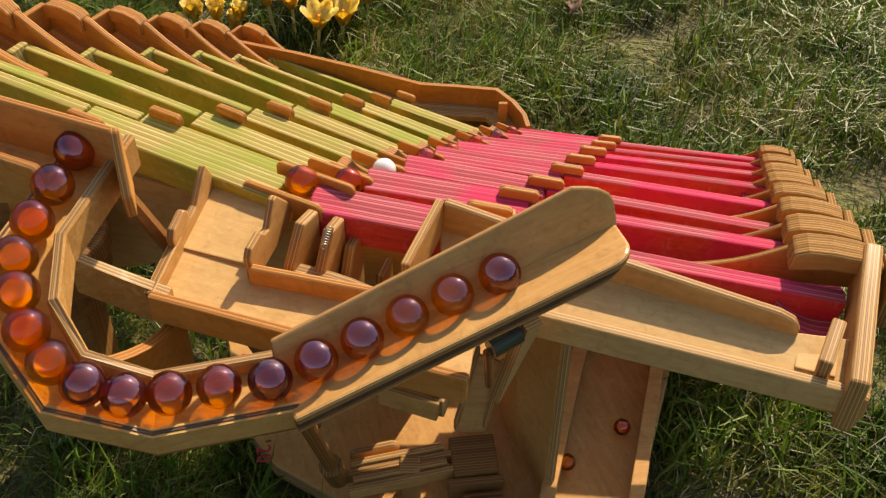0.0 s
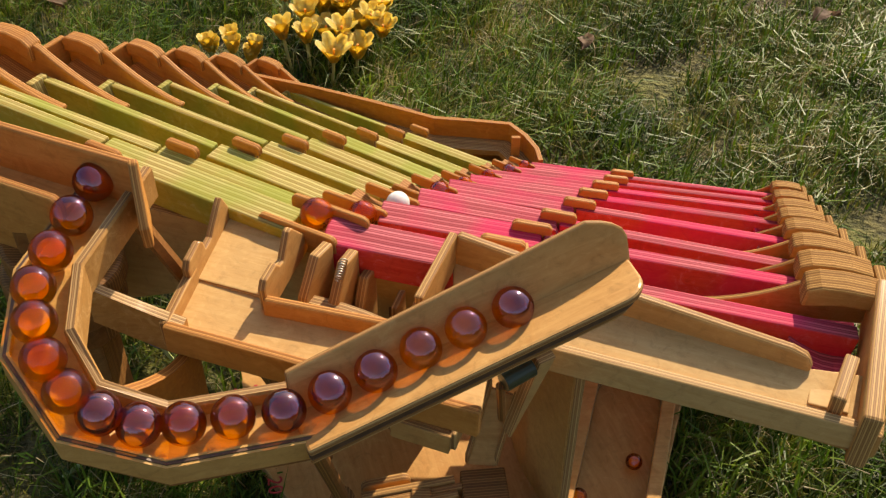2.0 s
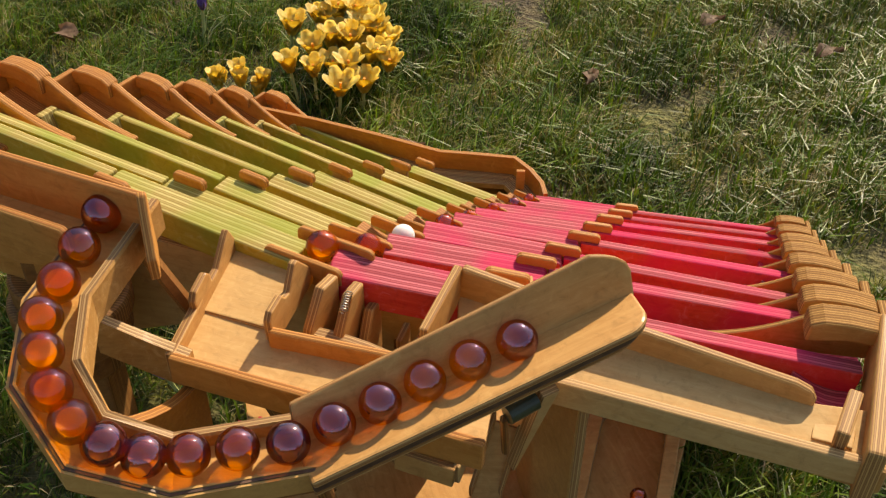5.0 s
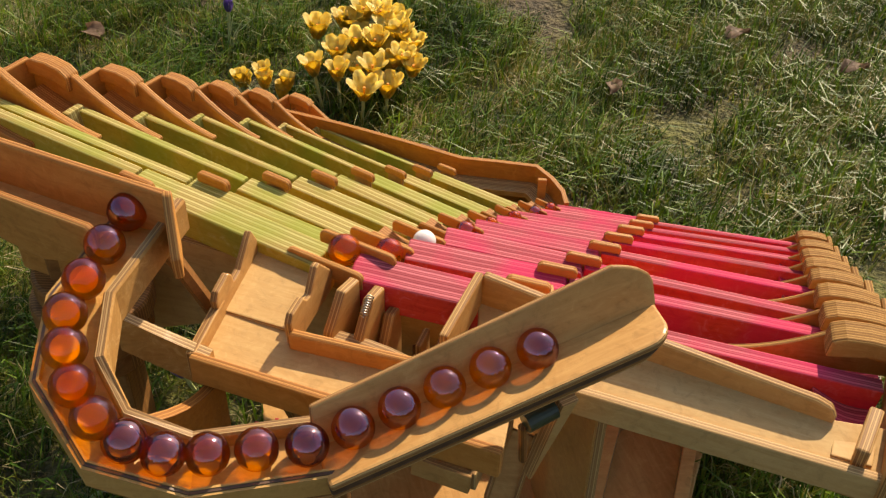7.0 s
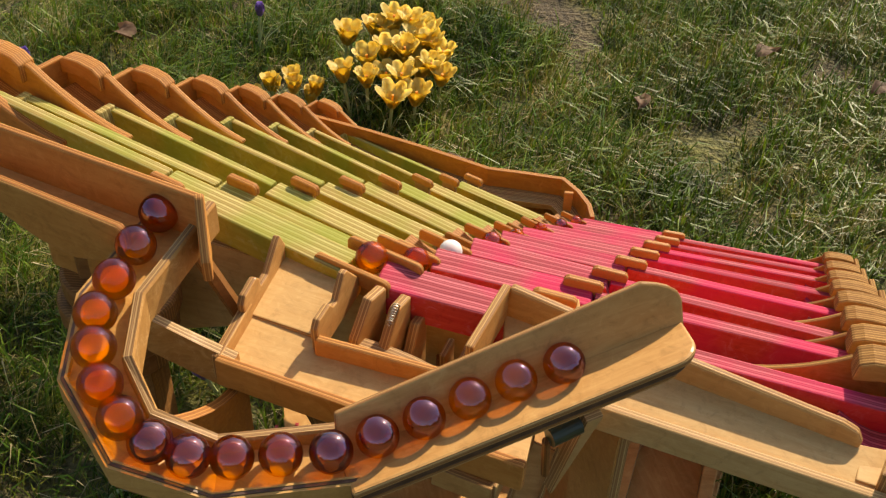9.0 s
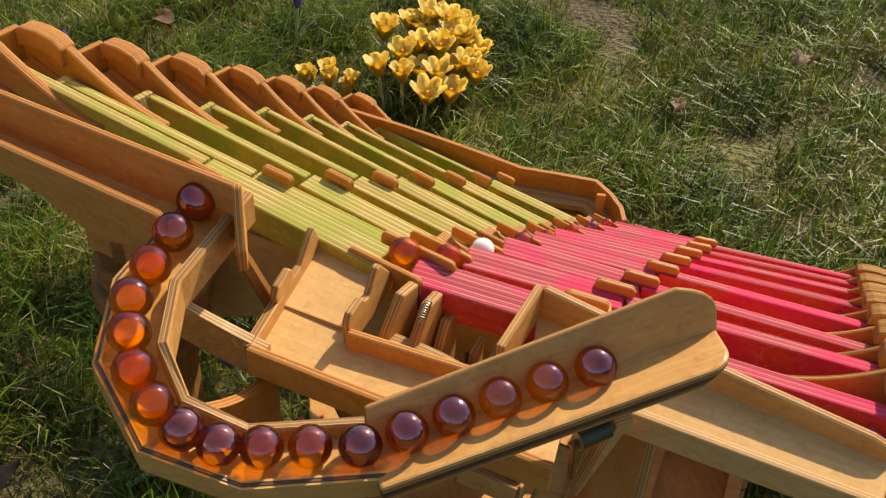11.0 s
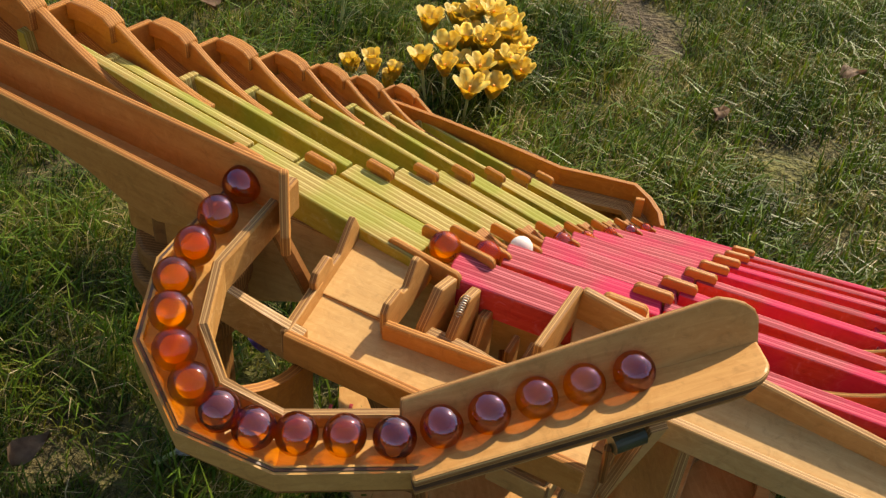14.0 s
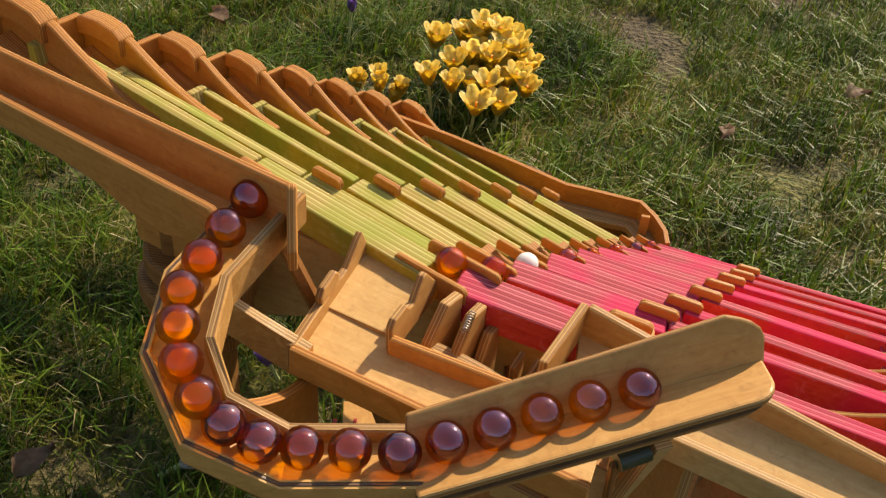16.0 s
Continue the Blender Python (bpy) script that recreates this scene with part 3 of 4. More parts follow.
track = thing("marble_track", Matrix.Translation((-0.15, 0.48, 0.33)), "lacquered plywood marble track curving round to a broad open tip", "track")
low = [(x, y, z - D / 2) for x, y, z in CHAIN]
start = (low[0][0] + 0.012, low[0][1] + 0.03, low[0][2])
end = (0.145, 0.628, 0.378)
KINKS = (2.2, 4.3, 6.4, 8.6, 11.6)


def on_chain(k):
    a, b = Vector(low[int(k)]), Vector(low[int(k) + 1])
    return a + (b - a) * (k - int(k))


hub = Vector((-0.205, 0.555, 0.0))
line = [Vector(start)]
for k in KINKS:
    p = on_chain(k)
    out = Vector((p.x - hub.x, p.y - hub.y, 0)).normalized()
    line.append(p + out * 0.003)
line.append(Vector(low[13]) + Vector((0.0, -0.001, 0)))
local = [tuple(p - Vector((-0.15, 0.48, 0.33))) for p in line]
part("floor", sweep(local, [(0.020, -0.001), (-0.022, -0.001), (-0.022, -0.009), (0.020, -0.009)]), BENT_FACE, track)
# middle strip: a glued layer with the marbles' shadow put into its colour
for a, b, h, mat, name in ((0.0185, 0.0205, 0.0050, BENT_FACE, "outer_rail"), (0.0205, 0.0232, 0.0044, DARK_RIM, "outer_dark_layer"), (0.0232, 0.0256, 0.0036, BENT_FACE, "outer_skin")):
    part(name, sweep(local, [(a, h), (b, h), (b, -0.015), (a, -0.015)]), mat, track)
part("outer_under_layer", sweep(local, [(0.014, -0.015), (0.0225, -0.015), (0.0225, -0.021), (0.014, -0.021)]), BROWN, track, "dark glued under-layer")
part("inner_rail", sweep(local, [(-0.0195, 0.010), (-0.021, 0.012), (-0.027, 0.012), (-0.0285, 0.010), (-0.0285, -0.018), (-0.0195, -0.018)]), BENT, track)

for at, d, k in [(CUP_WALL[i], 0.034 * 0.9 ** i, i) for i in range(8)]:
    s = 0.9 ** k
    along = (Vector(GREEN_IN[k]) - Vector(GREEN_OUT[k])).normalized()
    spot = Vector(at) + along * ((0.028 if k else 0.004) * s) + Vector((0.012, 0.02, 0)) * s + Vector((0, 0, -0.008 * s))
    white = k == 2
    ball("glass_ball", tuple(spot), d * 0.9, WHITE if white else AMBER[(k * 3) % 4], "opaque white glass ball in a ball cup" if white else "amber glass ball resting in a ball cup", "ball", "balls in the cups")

# broad straight end of the track
A0, A1 = Vector((-0.118, 0.486, 0.343)), Vector((0.136, 0.608, 0.383))
F0, F1 = Vector((-0.100, 0.445, 0.352)), Vector((0.146, 0.566, 0.396))
T0, T1 = Vector((-0.122, 0.500, 0.376)), Vector((0.120, 0.644, 0.424))
along, across = (F1 - F0).normalized(), (A1 - F1).normalized()
bend = [F1 - along * 0.020 * (1 - math.sin(a)) + across * 0.020 * (1 - math.cos(a)) for a in np.linspace(0, math.pi / 2, 7)]
slab("tip_floor", [F0] + bend + [A1, A0], 0.007, WOOD, track, edge=0.0025)
for k, (mat, name) in enumerate(((DARK_RIM, "tip_middle_layer"), (WOOD, "tip_under_layer"))):
    down = Vector((0.0, 0.002 + 0.002 * k, -0.0072 - 0.0065 * k))
    slab(name, [F0 + down] + [p + down - along * (0.004 + 0.004 * k) for p in bend] + [A1 + down, A0 + down], 0.006, mat, track, edge=0.0016)
up = T1 - A1
round_end = [A1 + up * u + (T0 - T1).normalized() * 0.034 * (max(0.0, u - 0.45) / 0.55) ** 2.2 for u in (0.0, 0.3, 0.5, 0.65, 0.78, 0.88, 0.95, 1.0)]
slab("back_wall", [A0] + round_end + [T0], 0.007, WOOD, track, edge=0.002)

slab("tip_bracket", [(0.075, 0.552, 0.345), (0.062, 0.544, 0.345), (0.041, 0.596, 0.200), (0.049, 0.588, 0.200)], 0.012, PALE, track, "pale plywood bracket under the tip", edge=0.001)
rod("barrel", (0.037, 0.528, 0.335), (0.059, 0.542, 0.338), 0.008, BARREL, track, "dark glossy barrel under the tip", sides=20)
rod("pin", (0.035, 0.529, 0.330), (0.039, 0.546, 0.270), 0.0035, BROWN, track)

for ob in track.children:
    ob.cycles.is_caustics_receiver = True


# ---- feeder trough ----
def along_to(a, b, x):
    k = (x - a[0]) / (b[0] - a[0])
    return Vector((x, a[1] + k * (b[1] - a[1]), 0))


feeder = thing("feeder_trough", Matrix.Translation((-0.5, 0.72, 0.40)), "long amber plywood feeder trough ending above the marble track", "trough")
FA, FB = (-0.25, 0.641), (-0.519, 0.749)
NA, NB = (-0.300, 0.613), (-0.497, 0.697)
far_end, far_start = along_to(FA, FB, -0.248), along_to(FA, FB, -0.82)
near_end, near_start = along_to(NA, NB, -0.300), along_to(NA, NB, -0.84)
run = (far_start - far_end).length
board("far_wall", far_end + Vector((0, 0, 0.405)), far_start + Vector((0, 0, 0.405)), 0.05, 0.008, ORANGE, feeder, edge=0.0022)
nrun = (near_start - near_end).length
low_edge = [(0.0, 0.420), (0.02, 0.398), (0.06, 0.386), (0.10, 0.390), (0.14, 0.404), (0.20, 0.411), (nrun, 0.412)]
board("near_wall", near_end, near_start, 0, 0.008, ORANGE, feeder, edge=0.002, outline=[(x, z) for x, z in low_edge] + [(nrun, 0.44), (0.006, 0.44), (0.0, 0.434)])
slab("floor", [far_end + Vector((0, 0, 0.408)), far_start + Vector((0, 0, 0.408)), near_start + Vector((0, 0, 0.408)), near_end + Vector((0, 0, 0.408))], 0.007, WOOD, feeder)
tip = far_end + Vector((0.0, 0.0, 0.40))
board("end_tab", tip, tip + Vector((0.012, -0.040, 0.0)), 0, 0.008, ORANGE, feeder, edge=0.002, outline=[(0, 0), (0.040, 0.0), (0.043, 0.022), (0.006, 0.058), (0, 0.058)])

foot = thing("stacked_foot", Matrix.Translation((-0.372, 0.728, 0.0)), "rounded stack of plywood discs carrying the feeder trough", "support")
for k, (r, z) in enumerate([(0.050, 0.285), (0.058, 0.255), (0.052, 0.225), (0.045, 0.195)]):
    bm = bmesh.new()
    bmesh.ops.create_cone(bm, cap_ends=True, segments=28, radius1=r, radius2=r, depth=0.026)
    soften(bm, 0.005)
    part("disc", bm, BROWN, foot, m=Matrix.Translation((0, 0, z)))
part("column", box(0.05, 0.05, 0.40, (0, 0, 0.19), 0.003), BROWN, foot)
part("head", box(0.10, 0.035, 0.09, (0.0, -0.01, 0.34), 0.004), ORANGE, foot, m=Matrix.Rotation(radians(-22), 4, "Z"))

# ---- catch tray ----
tray = thing("catch_tray", Matrix.Translation((-0.17, 0.63, 0.30)), "stained birch plywood catch tray with fins and an outlet channel", "tray")
tz = 0.308
A, B, C, DD = (-0.238, 0.595), (-0.211, 0.742), (-0.137, 0.712), (-0.161, 0.625)
FE, EE = (0.02, 0.515), (0.03, 0.583)


def at(p, z):
    return Vector((p[0], p[1], z))


slab("upper_floor", [at((-0.226, 0.660), tz + 0.001), at((-0.166, 0.640), tz + 0.001), at(C, tz + 0.003), at(B, tz + 0.003)], 0.007, PALE, tray)
slab("channel_floor", [at((-0.236, 0.596), tz - 0.002), at(FE, tz - 0.008), at(EE, tz - 0.008), at(DD, tz - 0.002), at((-0.166, 0.642), tz - 0.0005), at((-0.226, 0.662), tz - 0.0005)], 0.006, PALE, tray)
board("front_wall", at(A, tz - 0.014), at(FE, tz - 0.020), 0.030, 0.009, ORANGE, tray, edge=0.002)
board("left_wall", at(A, tz - 0.012), at((-0.226, 0.662), tz - 0.010), 0.028, 0.009, WOOD, tray, edge=0.002)
board("channel_rail", at(DD, tz - 0.010), at(EE, tz - 0.016), 0.028, 0.009, ORANGE, tray, edge=0.003)
left = (Vector(at(B, 0)) - Vector(at(A, 0))).length
board("left_fin", at(A, tz), at(B, tz), 0, 0.007, WOOD, tray, edge=0.0018, outline=[(0.056, -0.006), (0.052, 0.026), (0.058, 0.033), (0.082, 0.034), (0.088, 0.028), (0.090, 0.018), (0.105, 0.018), (left - 0.02, 0.034), (left - 0.012, 0.038), (left - 0.002, 0.020), (left, -0.006)])
right = (Vector(at(C, 0)) - Vector(at(DD, 0))).length
board("right_fin", at(DD, tz), at(C, tz), 0, 0.007, WOOD, tray, edge=0.0018, outline=[(0.002, -0.006), (-0.001, 0.026), (0.005, 0.033), (0.026, 0.033), (0.032, 0.026), (0.040, 0.024), (0.056, 0.043), (0.062, 0.043), (right, 0.010), (right, -0.006)])

# ---- cheeks, spring and brackets behind the tray ----
stand = thing("lever_stand", Matrix.Translation((-0.09, 0.68, 0.0)), "birch plywood stand of panels and curved brackets under the levers", "stand")
for a, b, top in [((-0.134, 0.640), (-0.112, 0.690), 0.330), ((-0.108, 0.640), (-0.090, 0.690), 0.322), ((-0.088, 0.655), (-0.076, 0.695), 0.296), ((-0.020, 0.650), (-0.014, 0.690), 0.290)]:
    length = (Vector(at(b, 0)) - Vector(at(a, 0))).length
    board("cheek", at(a, 0.20), at(b, 0.20), 0, 0.010, WOOD, stand, edge=0.002, outline=[(0, 0), (length, 0), (length, top - 0.2), (length * 0.55, top - 0.2 + 0.004), (length * 0.1, top - 0.225), (0, top - 0.24)])
board("front_panel", (-0.41, 0.812, 0.0), (-0.02, 0.715, 0.0), 0, 0.009, PALE, stand, outline=[(0.0, 0.125), (0.16, 0.19), (0.26, 0.06), (0.40, 0.03), (0.402, 0.262), (0.2, 0.282), (0.0, 0.30)])
board("spine", (-0.075, 0.74, 0.02), (0.085, 1.16, 0.02), 0, 0.012, BROWN, stand, outline=[(0, 0), (0.45, 0), (0.45, 0.03), (0.32, 0.075), (0.16, 0.15), (0.0, 0.235)])
for k in range(3):
    board("slat", (-0.055 + 0.016 * k, 0.668, 0.22), (-0.048 + 0.016 * k, 0.692, 0.22), 0.050 - 0.006 * k, 0.006, WOOD, stand)


def bracket(points, high, thick=0.010, material=WOOD, name="bracket"):
    o = Vector((-0.09, 0.68, 0.0))
    return part(name, sweep([tuple(Vector(p) - o) for p in points], [(thick / 2, 0), (thick / 2, -high), (-thick / 2, -high), (-thick / 2, 0)]), BENT_AMBER if material is ORANGE else BENT, stand)


def bow(a, b, sag, lift=0.0, n=9):
    a, b = Vector(a), Vector(b)
    side = Vector((-(b - a).y, (b - a).x, 0)).normalized()
    return [tuple(a + (b - a) * u + side * sag * math.sin(math.pi * u) + Vector((0, 0, lift * math.sin(math.pi * u)))) for u in np.linspace(0, 1, n)]


bracket(bow((-0.296, 0.602, 0.362), (-0.222, 0.600, 0.320), 0.004, -0.006), 0.040)
bracket(bow((-0.276, 0.522, 0.318), (-0.222, 0.606, 0.286), -0.014), 0.080, material=ORANGE)
bracket(bow((-0.128, 0.650, 0.300), (-0.005, 0.600, 0.272), 0.008, 0.004), 0.048)
rod("brace", (-0.267, 0.652, 0.40), (-0.228, 0.676, 0.27), 0.007, BROWN, stand, sides=6)
rod("brace", (-0.17, 0.60, 0.29), (-0.13, 0.66, 0.06), 0.008, BROWN, stand, sides=6)
rod("post", (-0.101, 0.462, 0.345), (-0.100, 0.590, 0.07), 0.0065, BROWN, stand)
rod("collar", (-0.1004, 0.560, 0.134), (-0.100, 0.590, 0.07), 0.011, BROWN, stand)
coil = [(0.0032 * math.cos(a), 0.0032 * math.sin(a), a * 0.0004) for a in np.linspace(0, 16 * math.pi, 128)]
cu = bpy.data.curves.new("spring", "CURVE")
cu.dimensions, cu.bevel_depth = "3D", 0.0006
sp = cu.splines.new("POLY")
sp.points.add(len(coil) - 1)
for q, c in zip(sp.points, coil):
    q.co = (*c, 1)
me = bpy.data.meshes.new_from_object(bpy.data.objects.new("spring_curve", cu))
me.materials.append(BRASS)
spring = new("spring", me)
spring.parent = stand
spring.matrix_local = stand.matrix_world.inverted() @ frame_of((-0.100, 0.648, 0.325), (0.2, 1, 0.25)) @ Matrix.Rotation(math.pi / 2, 4, "Y")
tagged(spring, "small steel coil spring")

# ---- return trough on the red side ----
back = thing("return_trough", Matrix.Translation((0.2, 0.62, 0.26)), "pale plywood return trough with a boxed end beside the red levers", "trough")
L0, L1 = Vector((-0.002, 0.682, 0.316)), Vector((0.296, 0.592, 0.280))
N0, N1 = Vector((-0.002, 0.612, 0.306)), Vector((0.336, 0.533, 0.270))
R0, R1 = Vector((0.382, 0.682, 0.240)), Vector((0.326, 0.524, 0.240))
drop = Vector((0, 0, 0.003))
slab("floor", [N0, N1, N1 + Vector((0.032, 0.085, 0)), L1 + Vector((0.05, -0.005, 0)), L1, L0], 0.007, PALE, back)
length = (N1 - N0).length
board("front_rail", N0 - drop * 6, N1 - drop * 6, 0.028, 0.010, PALE, back, edge=0.002)
length = (L1 - L0).length
board("back_rail", L0, L1, 0, 0.010, WOOD, back, edge=0.003, outline=[(0, -0.005), (length, -0.005), (length, 0.010), (length - 0.006, 0.019), (length - 0.02, 0.023), (0.08, 0.030), (0.0, 0.035)])
board("end_wall", L0 - drop, L0 + Vector((-0.028, -0.080, -0.003)), 0.038, 0.008, WOOD, back, edge=0.002)
board("right_wall", R1, R0, 0.062, 0.016, WOOD, back, edge=0.003)
board("stop_block", (0.306, 0.548, 0.272), (0.330, 0.595, 0.272), 0.026, 0.012, WOOD, back, edge=0.002)
slab("step", [(0.286, 0.556, 0.2795), (0.318, 0.548, 0.277), (0.336, 0.592, 0.277), (0.298, 0.592, 0.279)], 0.006, PALE, back)
part("foot_block", box(0.06, 0.030, 0.030, (0, 0, 0), 0.004), WOOD, back, m=back.matrix_world.inverted() @ frame_of((0.326, 0.562, 0.247), (1, -0.4, 0)))
part("foot_block", box(0.04, 0.04, 0.045, (0, 0, 0), 0.004), BROWN, back, m=back.matrix_world.inverted() @ frame_of((0.282, 0.600, 0.240), (1, -0.4, 0)))

# ---- unseen board added under the red levers to shade the base ----
bed = thing("shade_board", Matrix.Translation((0.2, 0.8, 0.0)), "unseen sloping plywood board added under the red levers to shade the base", "board")
slab("board", [(0.085, 0.800, 0.190), (0.335, 0.760, 0.172), (0.375, 1.050, 0.035), (0.175, 1.080, 0.040)], 0.008, PALE, bed)
board("leg", (0.20, 0.90, 0.0), (0.30, 0.89, 0.0), 0.105, 0.01, BROWN, bed)

# ---- far end wall ----
far = thing("far_trough", Matrix.Translation((0.0, 1.22, 0.03)), "amber plywood trough wall closing the far end of the levers", "trough")
o = Vector((0.0, 1.22, 0.03))
rim = [(-0.30, 1.315, 0.060), (-0.21, 1.285, 0.060), (-0.12, 1.250, 0.060), (-0.031, 1.212, 0.060), (0.02, 1.207, 0.060), (0.073, 1.200, 0.060), (0.094, 1.176, 0.058), (0.108, 1.150, 0.056), (0.112, 1.125, 0.055)]
part("rim", sweep([tuple(Vector(p) - o) for p in rim], [(0.003, 0.032), (-0.003, 0.032), (-0.003, -0.035), (0.003, -0.035)]), BENT_AMBER, far)
part("floor", sweep([tuple(Vector(p) - o) for p in rim], [(0.0, 0.004), (0.030, 0.004), (0.030, -0.004), (0.0, -0.004)]), BENT, far)
part("divider", box(0.012, 0.006, 0.03, (0, 0, 0), 0.001), ORANGE, far, m=Matrix.Translation(Vector((0.08, 1.165, 0.08)) - o))
part("foot", box(0.05, 0.03, 0.06, (0, 0, 0), 0.002), BROWN, far, m=Matrix.Translation(Vector((0.06, 1.15, 0.025)) - o))

# ---- base ----
base = thing("base_board", Matrix.Translation((0.02, 0.7, 0.03)), "varnished plywood base board with a round-ended ball tray", "base")
slab("board", [(x, y, 0.021) for x, y in BASE], 0.022, WOOD, base, edge=0.002)


def stadium(cx, cy, dx, dy, half, r, n=14):
    way = Vector((dx, dy)).normalized()
    side = Vector((-way.y, way.x))
    pts = []
    for sign in (1, -1):
        for a in np.linspace(-math.pi / 2, math.pi / 2, n):
            p = Vector((cx, cy)) + way * sign * (half + r * math.cos(a)) + side * sign * r * math.sin(a)
            pts.append((p.x, p.y))
    return pts


inner = stadium(0.170, 0.668, 0.26, 1, 0.095, 0.035)
outer = stadium(0.170, 0.668, 0.26, 1, 0.112, 0.050)
bm = bmesh.new()
n = len(inner)
rows = [[bm.verts.new((x - 0.02, z, 0.7 - y)) for x, y in loop] for loop, z in ((inner, 0.004), (inner, 0.026), (outer, 0.026), (outer, 0.004))]
for r, q in zip(rows, rows[1:]):
    for k in range(n):
        bm.faces.new((r[k], r[(k + 1) % n], q[(k + 1) % n], q[k]))
bmesh.ops.recalc_face_normals(bm, faces=bm.faces)
part("tray_rim", soften(bm, 0.0015), WOOD, base, m=Matrix.Rotation(math.pi / 2, 4, "X"))
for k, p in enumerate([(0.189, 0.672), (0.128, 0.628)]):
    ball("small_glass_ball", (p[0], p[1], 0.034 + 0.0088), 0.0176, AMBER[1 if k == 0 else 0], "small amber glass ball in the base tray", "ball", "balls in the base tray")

works = thing("lower_works", Matrix.Translation((0.03, 0.62, 0.03)), "layered plywood chutes and a slotted block standing on the base", "mechanism")
wall = [(0.106, 0.600, 0.0), (0.094, 0.630, 0.0), (0.078, 0.665, 0.0), (0.068, 0.70, 0.0), (0.064, 0.745, 0.0)]
part("tower_panel", sweep([(x - 0.03, y - 0.62, 0.252) for x, y, z in wall], [(0.004, 0), (-0.004, 0), (-0.004, -0.25), (0.004, -0.25)]), BENT_FACE, works)
board("tower_edge", (0.108, 0.597, 0.032), (0.118, 0.70, 0.032), 0.25, 0.008, PALE, works)
CH = [Vector((0.014, 0.643, 0.075)), Vector((0.043, 0.641, 0.075)), Vector((0.060, 0.663, 0.150)), Vector((0.036, 0.680, 0.150))]
rise = Vector((0, 0, 0.014))
slab("small_chute", CH, 0.006, WOOD, works)
slab("small_chute_side", [CH[0], CH[3], CH[3] + rise, CH[0] + rise], 0.005, WOOD, works)
slab("small_chute_side", [CH[1], CH[2], CH[2] + rise, CH[1] + rise], 0.005, WOOD, works)
gear = frame_of((-0.04, 0.597, 0.070), (0.10, 0.022, 0.004))
for k in range(4):
    part("tooth_bar", box(0.105 - 0.012 * (k % 2), 0.0075, 0.014 + 0.004 * (k % 2), (0, 0.009 * k - 0.012, 0), 0.001), WOOD, works, m=works.matrix_world.inverted() @ gear)
part("pad", plate(pill(0.05, 0.02), 0.01, edge=0.003), WOOD, works, m=works.matrix_world.inverted() @ gear @ Matrix.Translation((-0.02, -0.030, -0.02)))
part("pad", plate(pill(0.05, 0.02), 0.01, edge=0.003), WOOD, works, m=works.matrix_world.inverted() @ gear @ Matrix.Translation((-0.02, 0.032, -0.006)))
part("slotted_block", box(0.045, 0.044, 0.030, (0, 0, 0), 0.002), BROWN, works, m=works.matrix_world.inverted() @ frame_of((0.032, 0.612, 0.065), (0.10, 0.012, 0)))
part("block_cheek", box(0.055, 0.008, 0.030, (0, 0, 0), 0.002), BROWN, works, m=works.matrix_world.inverted() @ frame_of((0.034, 0.584, 0.062), (0.10, 0.012, 0)))
part("post", box(0.02, 0.02, 0.06, (0, 0, 0), 0.002), WOOD, works, m=Matrix.Translation((-0.06, -0.02, 0.02)))
for k in range(3):
    part("layer", box(0.04, 0.005, 0.036 - 0.008 * k, (0, 0, 0), 0.001), BROWN, works, m=works.matrix_world.inverted() @ frame_of((0.040, 0.556 + 0.008 * k, 0.060), (0.10, 0.012, 0)))

slab("outlet_floor", [(-0.055, 0.586, 0.205), (-0.004, 0.570, 0.200), (0.014, 0.622, 0.205), (-0.035, 0.636, 0.21)], 0.006, PALE, stand)
board("outlet_arm", (-0.046, 0.628, 0.19), (-0.060, 0.720, 0.19), 0.03, 0.008, BROWN, stand)
board("outlet_wall", (-0.055, 0.584, 0.198), (-0.003, 0.568, 0.194), 0.024, 0.007, WOOD, stand)
board("outlet_wall", (-0.001, 0.570, 0.194), (0.017, 0.624, 0.198), 0.024, 0.007, PALE, stand)
board("outlet_wall", (-0.057, 0.588, 0.198), (-0.037, 0.640, 0.202), 0.024, 0.007, WOOD, stand)

# ---- writing on the base ----
def writing(text, x, y, z, size, turn, label):
    fc = bpy.data.curves.new("lettering", "FONT")
    fc.body, fc.size, fc.extrude = text, size, 0.0003
    tmp = bpy.data.objects.new("lettering_curve", fc)
    me = bpy.data.meshes.new_from_object(tmp)
    me.materials.append(INK)
    ob = new("lettering", me)
    ob.parent = base
    ob.matrix_local = base.matrix_world.inverted() @ pose(x, y, z, 0, 0, turn)
    return tagged(ob, label)


writing("20", -0.192, 0.652, 0.0325, 0.022, -78, "red handwritten figures on the base board")
for k, (dx, dy) in enumerate([(0, 0), (0.004, -0.014), (0.010, -0.028), (-0.022, -0.006), (-0.016, -0.022)]):
    part("ink_bar", box(0.004, 0.009, 0.0006, (0, 0, 0), 0), INK, base, "red handwritten stroke", m=Matrix.Translation((-0.222 + dx - 0.02, 0.772 + dy - 0.7, 0.0028)))


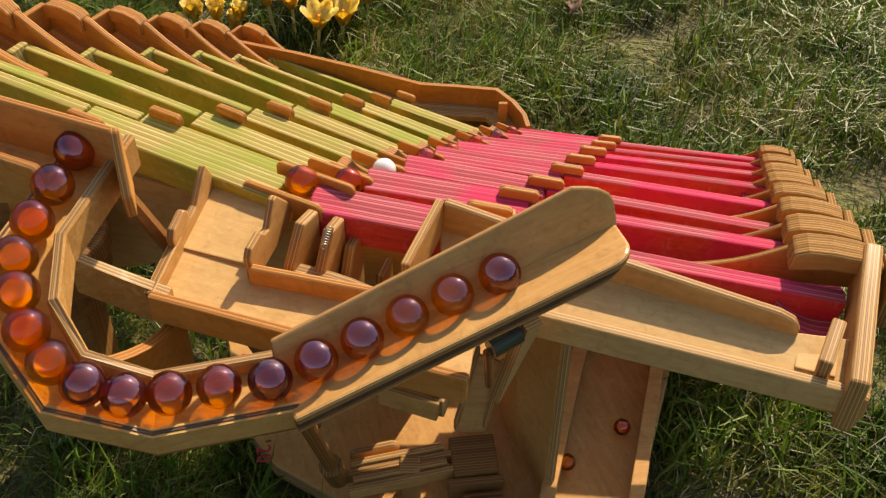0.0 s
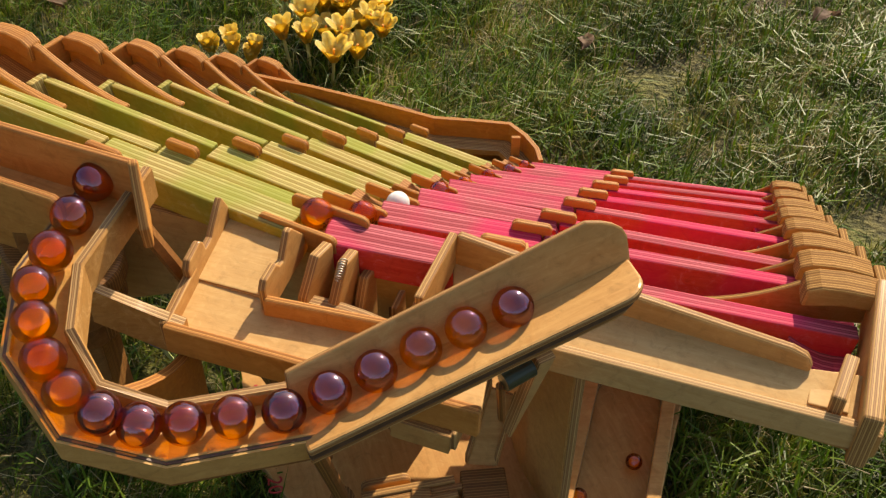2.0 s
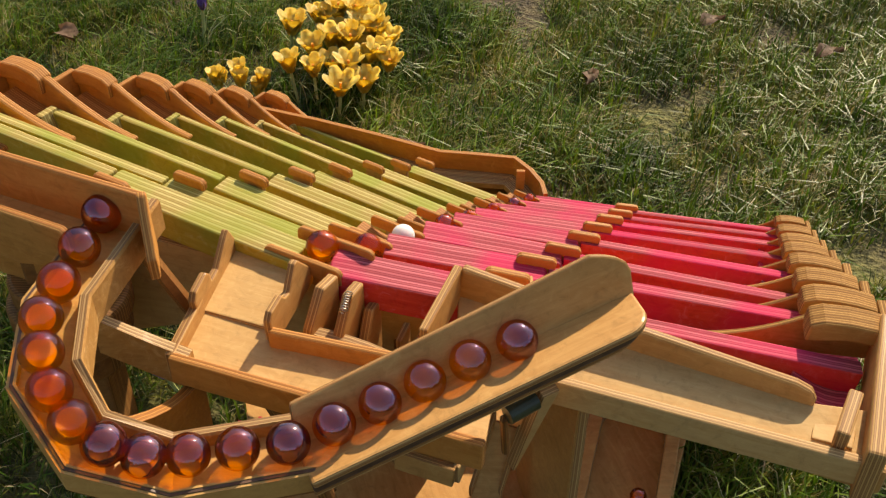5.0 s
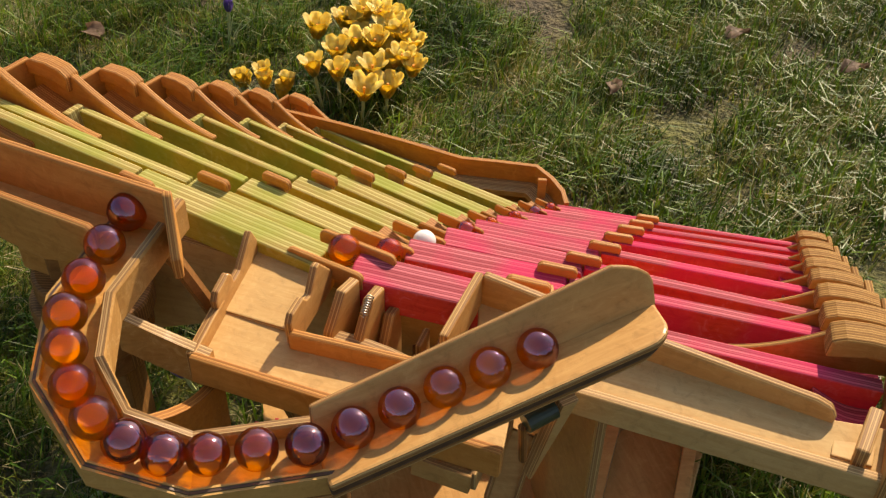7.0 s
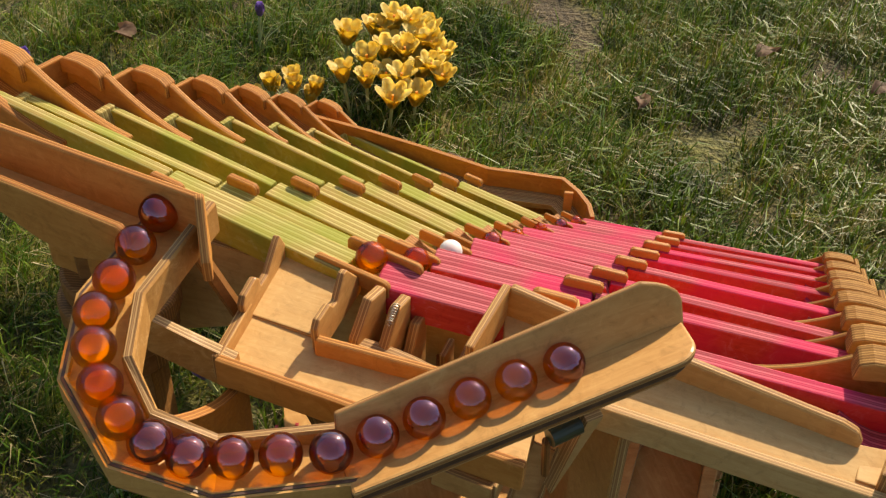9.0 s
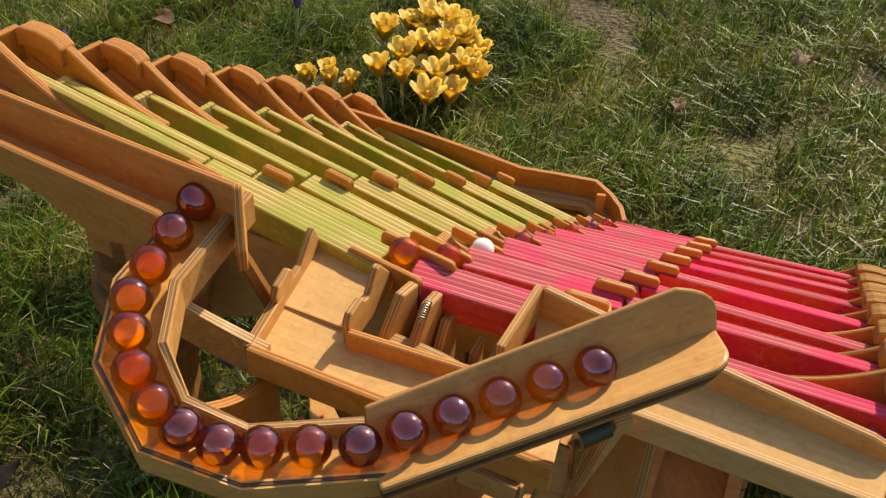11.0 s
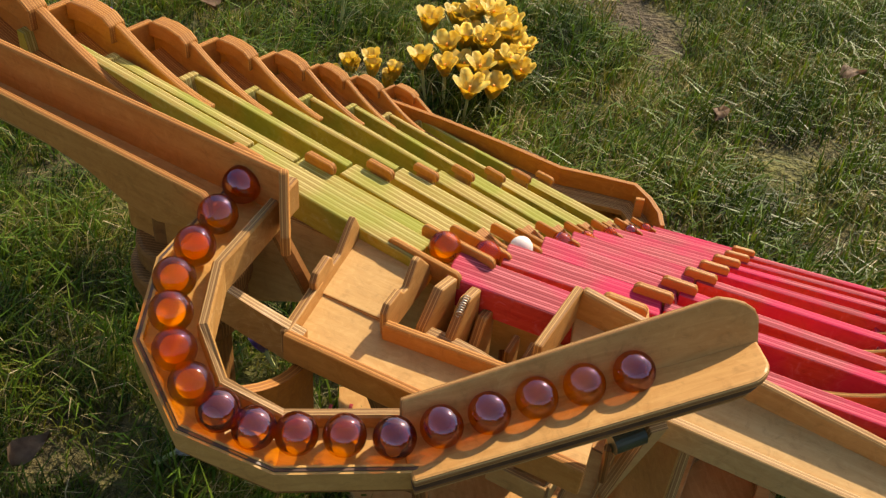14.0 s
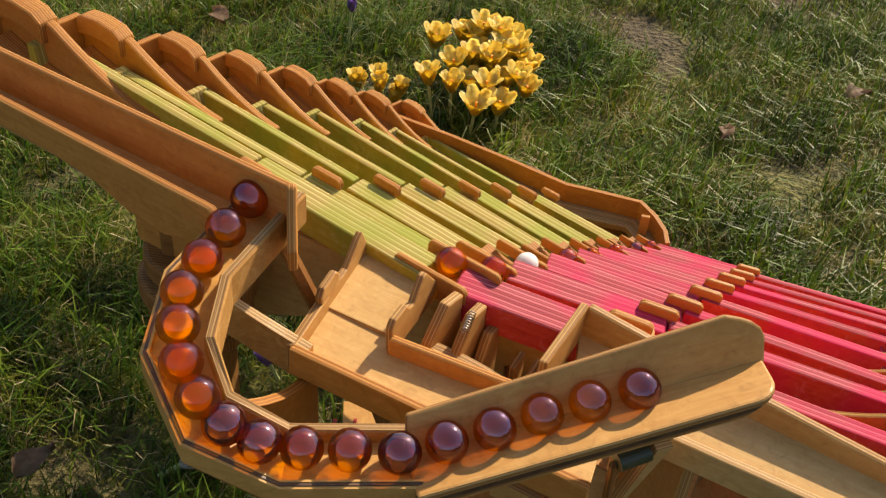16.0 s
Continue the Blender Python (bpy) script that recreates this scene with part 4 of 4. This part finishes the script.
# ---- flowers and leaves ----
def petal_cup(r, high, n, spread, twist):
    """Petals set in two rings round a cup, each a bent spoon."""
    bm = bmesh.new()
    for k in range(n):
        a = twist + 2 * math.pi * k / n
        lift = 1.0 if k % 2 else 0.92
        rows = []
        for u in (0.0, 0.25, 0.5, 0.75, 0.92, 1.0):
            out = r * (0.12 + spread * u ** 1.3)
            h = high * lift * (u ** 0.85)
            w = r * 0.62 * math.sin(math.pi * (0.10 + 0.78 * u)) ** 0.75
            rows.append([bm.verts.new((math.cos(a) * (out - c * c * w * 0.25) - math.sin(a) * c * w, math.sin(a) * (out - c * c * w * 0.25) + math.cos(a) * c * w, h)) for c in (-1, 0, 1)])
        for p, q in zip(rows, rows[1:]):
            for j in (0, 1):
                bm.faces.new((p[j], p[j + 1], q[j + 1], q[j]))
    bmesh.ops.solidify(bm, geom=bm.faces[:], thickness=0.0004)
    return bm


def crocus(x, y, high, r, material, colour, spread, lean, seed):
    rng = random.Random(seed)
    t = thing("crocus", Matrix.Translation((x, y, 0)) @ Matrix.Rotation(lean, 4, (rng.uniform(-1, 1), rng.uniform(-1, 1), 0)) @ Matrix.Rotation(rng.uniform(0, 6), 4, "Z"),
              colour + " crocus in flower growing out of the lawn", "flower", "crocuses")
    bm = petal_cup(r, r * 1.75, 6, spread, rng.uniform(0, 1))
    part("petals", bm, material, t, m=Matrix.Translation((0, 0, high - r * 1.3)), smooth=True)
    bm = bmesh.new()
    bmesh.ops.create_cone(bm, cap_ends=True, segments=6, radius1=0.0022, radius2=0.0028, depth=high - r * 1.2)
    part("stalk", bm, STALK, t, m=Matrix.Translation((0, 0, (high - r * 1.2) / 2)))
    bm = bmesh.new()
    bmesh.ops.create_cone(bm, cap_ends=True, segments=6, radius1=0.0012, radius2=0.0022, depth=r * 1.1)
    part("stigma", bm, PISTIL, t, m=Matrix.Translation((0, 0, high - r * 0.7)))
    for k in range(4):
        bm = bmesh.new()
        a, L = rng.uniform(0, 6.28), rng.uniform(0.06, 0.12)
        rows = []
        for u in (0, 0.35, 0.7, 1.0):
            w = 0.0016 * (1 - u * 0.85)
            px, pz = L * u ** 1.5 * 0.8, L * 0.62 * math.sin(u * 2.0)
            rows.append([bm.verts.new((math.cos(a) * px - math.sin(a) * w * c, math.sin(a) * px + math.cos(a) * w * c, pz)) for c in (-1, 1)])
        for p, q in zip(rows, rows[1:]):
            bm.faces.new((p[0], p[1], q[1], q[0]))
        bmesh.ops.solidify(bm, geom=bm.faces[:], thickness=0.0004)
        part("leaf", bm, STALK, t)
    return t


HEADS = [(-0.181, 1.675), (-0.242, 1.618), (-0.194, 1.552), (-0.135, 1.529), (-0.234, 1.451), (-0.161, 1.443), (-0.197, 1.417), (-0.265, 1.455),
         (-0.215, 1.590), (-0.160, 1.600), (-0.205, 1.500), (-0.165, 1.490), (-0.190, 1.640), (-0.130, 1.560), (-0.225, 1.545), (-0.150, 1.660), (-0.285, 1.600), (-0.295, 1.585), (-0.180, 1.530), (-0.150, 1.515), (-0.205, 1.570), (-0.172, 1.575), (-0.238, 1.520), (-0.128, 1.500), (-0.186, 1.470), (-0.168, 1.625), (-0.212, 1.640), (-0.228, 1.660), (-0.250, 1.640), (-0.140, 1.580)]
for k, (x, y) in enumerate(HEADS):
    crocus(x, y, 0.07 + 0.02 * ((k * 7) % 5) / 4, 0.019 + 0.004 * ((k * 3) % 4) / 3, YELLOW, "yellow" if k < 16 else "pale yellow", 1.0 if k % 3 else 1.25, 0.05 + 0.12 * ((k * 5) % 4) / 3, k)
for k, (x, y) in enumerate([(-0.395, 1.447), (-0.380, 1.430), (-0.340, 1.440), (-0.325, 1.415), (-0.318, 1.420), (-0.345, 1.40), (-0.405, 1.42)]):
    crocus(x, y, 0.065 + 0.012 * (k % 3), 0.017, YELLOW, "yellow", 0.6 + 0.1 * (k % 3), 0.15, 40 + k)
crocus(-0.452, 1.625, 0.10, 0.014, PURPLE, "closed lilac", 0.28, 0.08, 61)
crocus(-0.82, 1.53, 0.045, 0.014, PURPLE, "lilac", 0.5, 0.3, 62)
crocus(-0.325, 0.83, 0.055, 0.015, PURPLE, "lilac and white", 0.6, 0.5, 63)
crocus(-0.418, 0.672, 0.060, 0.019, CREAM, "white", 0.5, 0.9, 64)


def dead_leaf(x, y, size, turn):
    bm = bmesh.new()
    rows = []
    for u in np.linspace(0, 1, 7):
        w = size * 0.35 * math.sin(math.pi * u ** 0.8) * (1 + 0.25 * math.sin(u * 19))
        rows.append([bm.verts.new((size * u, c * w, 0.012 + 0.010 * abs(c) + 0.008 * math.sin(u * 5 + c))) for c in (-1, -0.4, 0.4, 1)])
    for p, q in zip(rows, rows[1:]):
        for j in range(3):
            bm.faces.new((p[j], p[j + 1], q[j + 1], q[j]))
    bmesh.ops.solidify(bm, geom=bm.faces[:], thickness=0.0005)
    ob = part("dead_leaf", bm, DEAD, None, smooth=True)
    ob.matrix_world = pose(x, y, 0.012, 8, -12, turn)
    return tagged(ob, "curled dry brown leaf lying on the grass", "leaf", "dead leaves")


for x, y, size, turn in [(-0.70, 1.64, 0.06, -50), (0.42, 1.70, 0.05, 20), (0.35, 0.55, 0.045, -30), (0.20, 1.50, 0.04, 70), (0.60, 1.60, 0.05, 10), (0.26, 0.86, 0.04, 10), (-0.55, 0.62, 0.05, 60), (-0.1, 1.30, 0.05, 10)]:
    dead_leaf(x, y, size, turn)
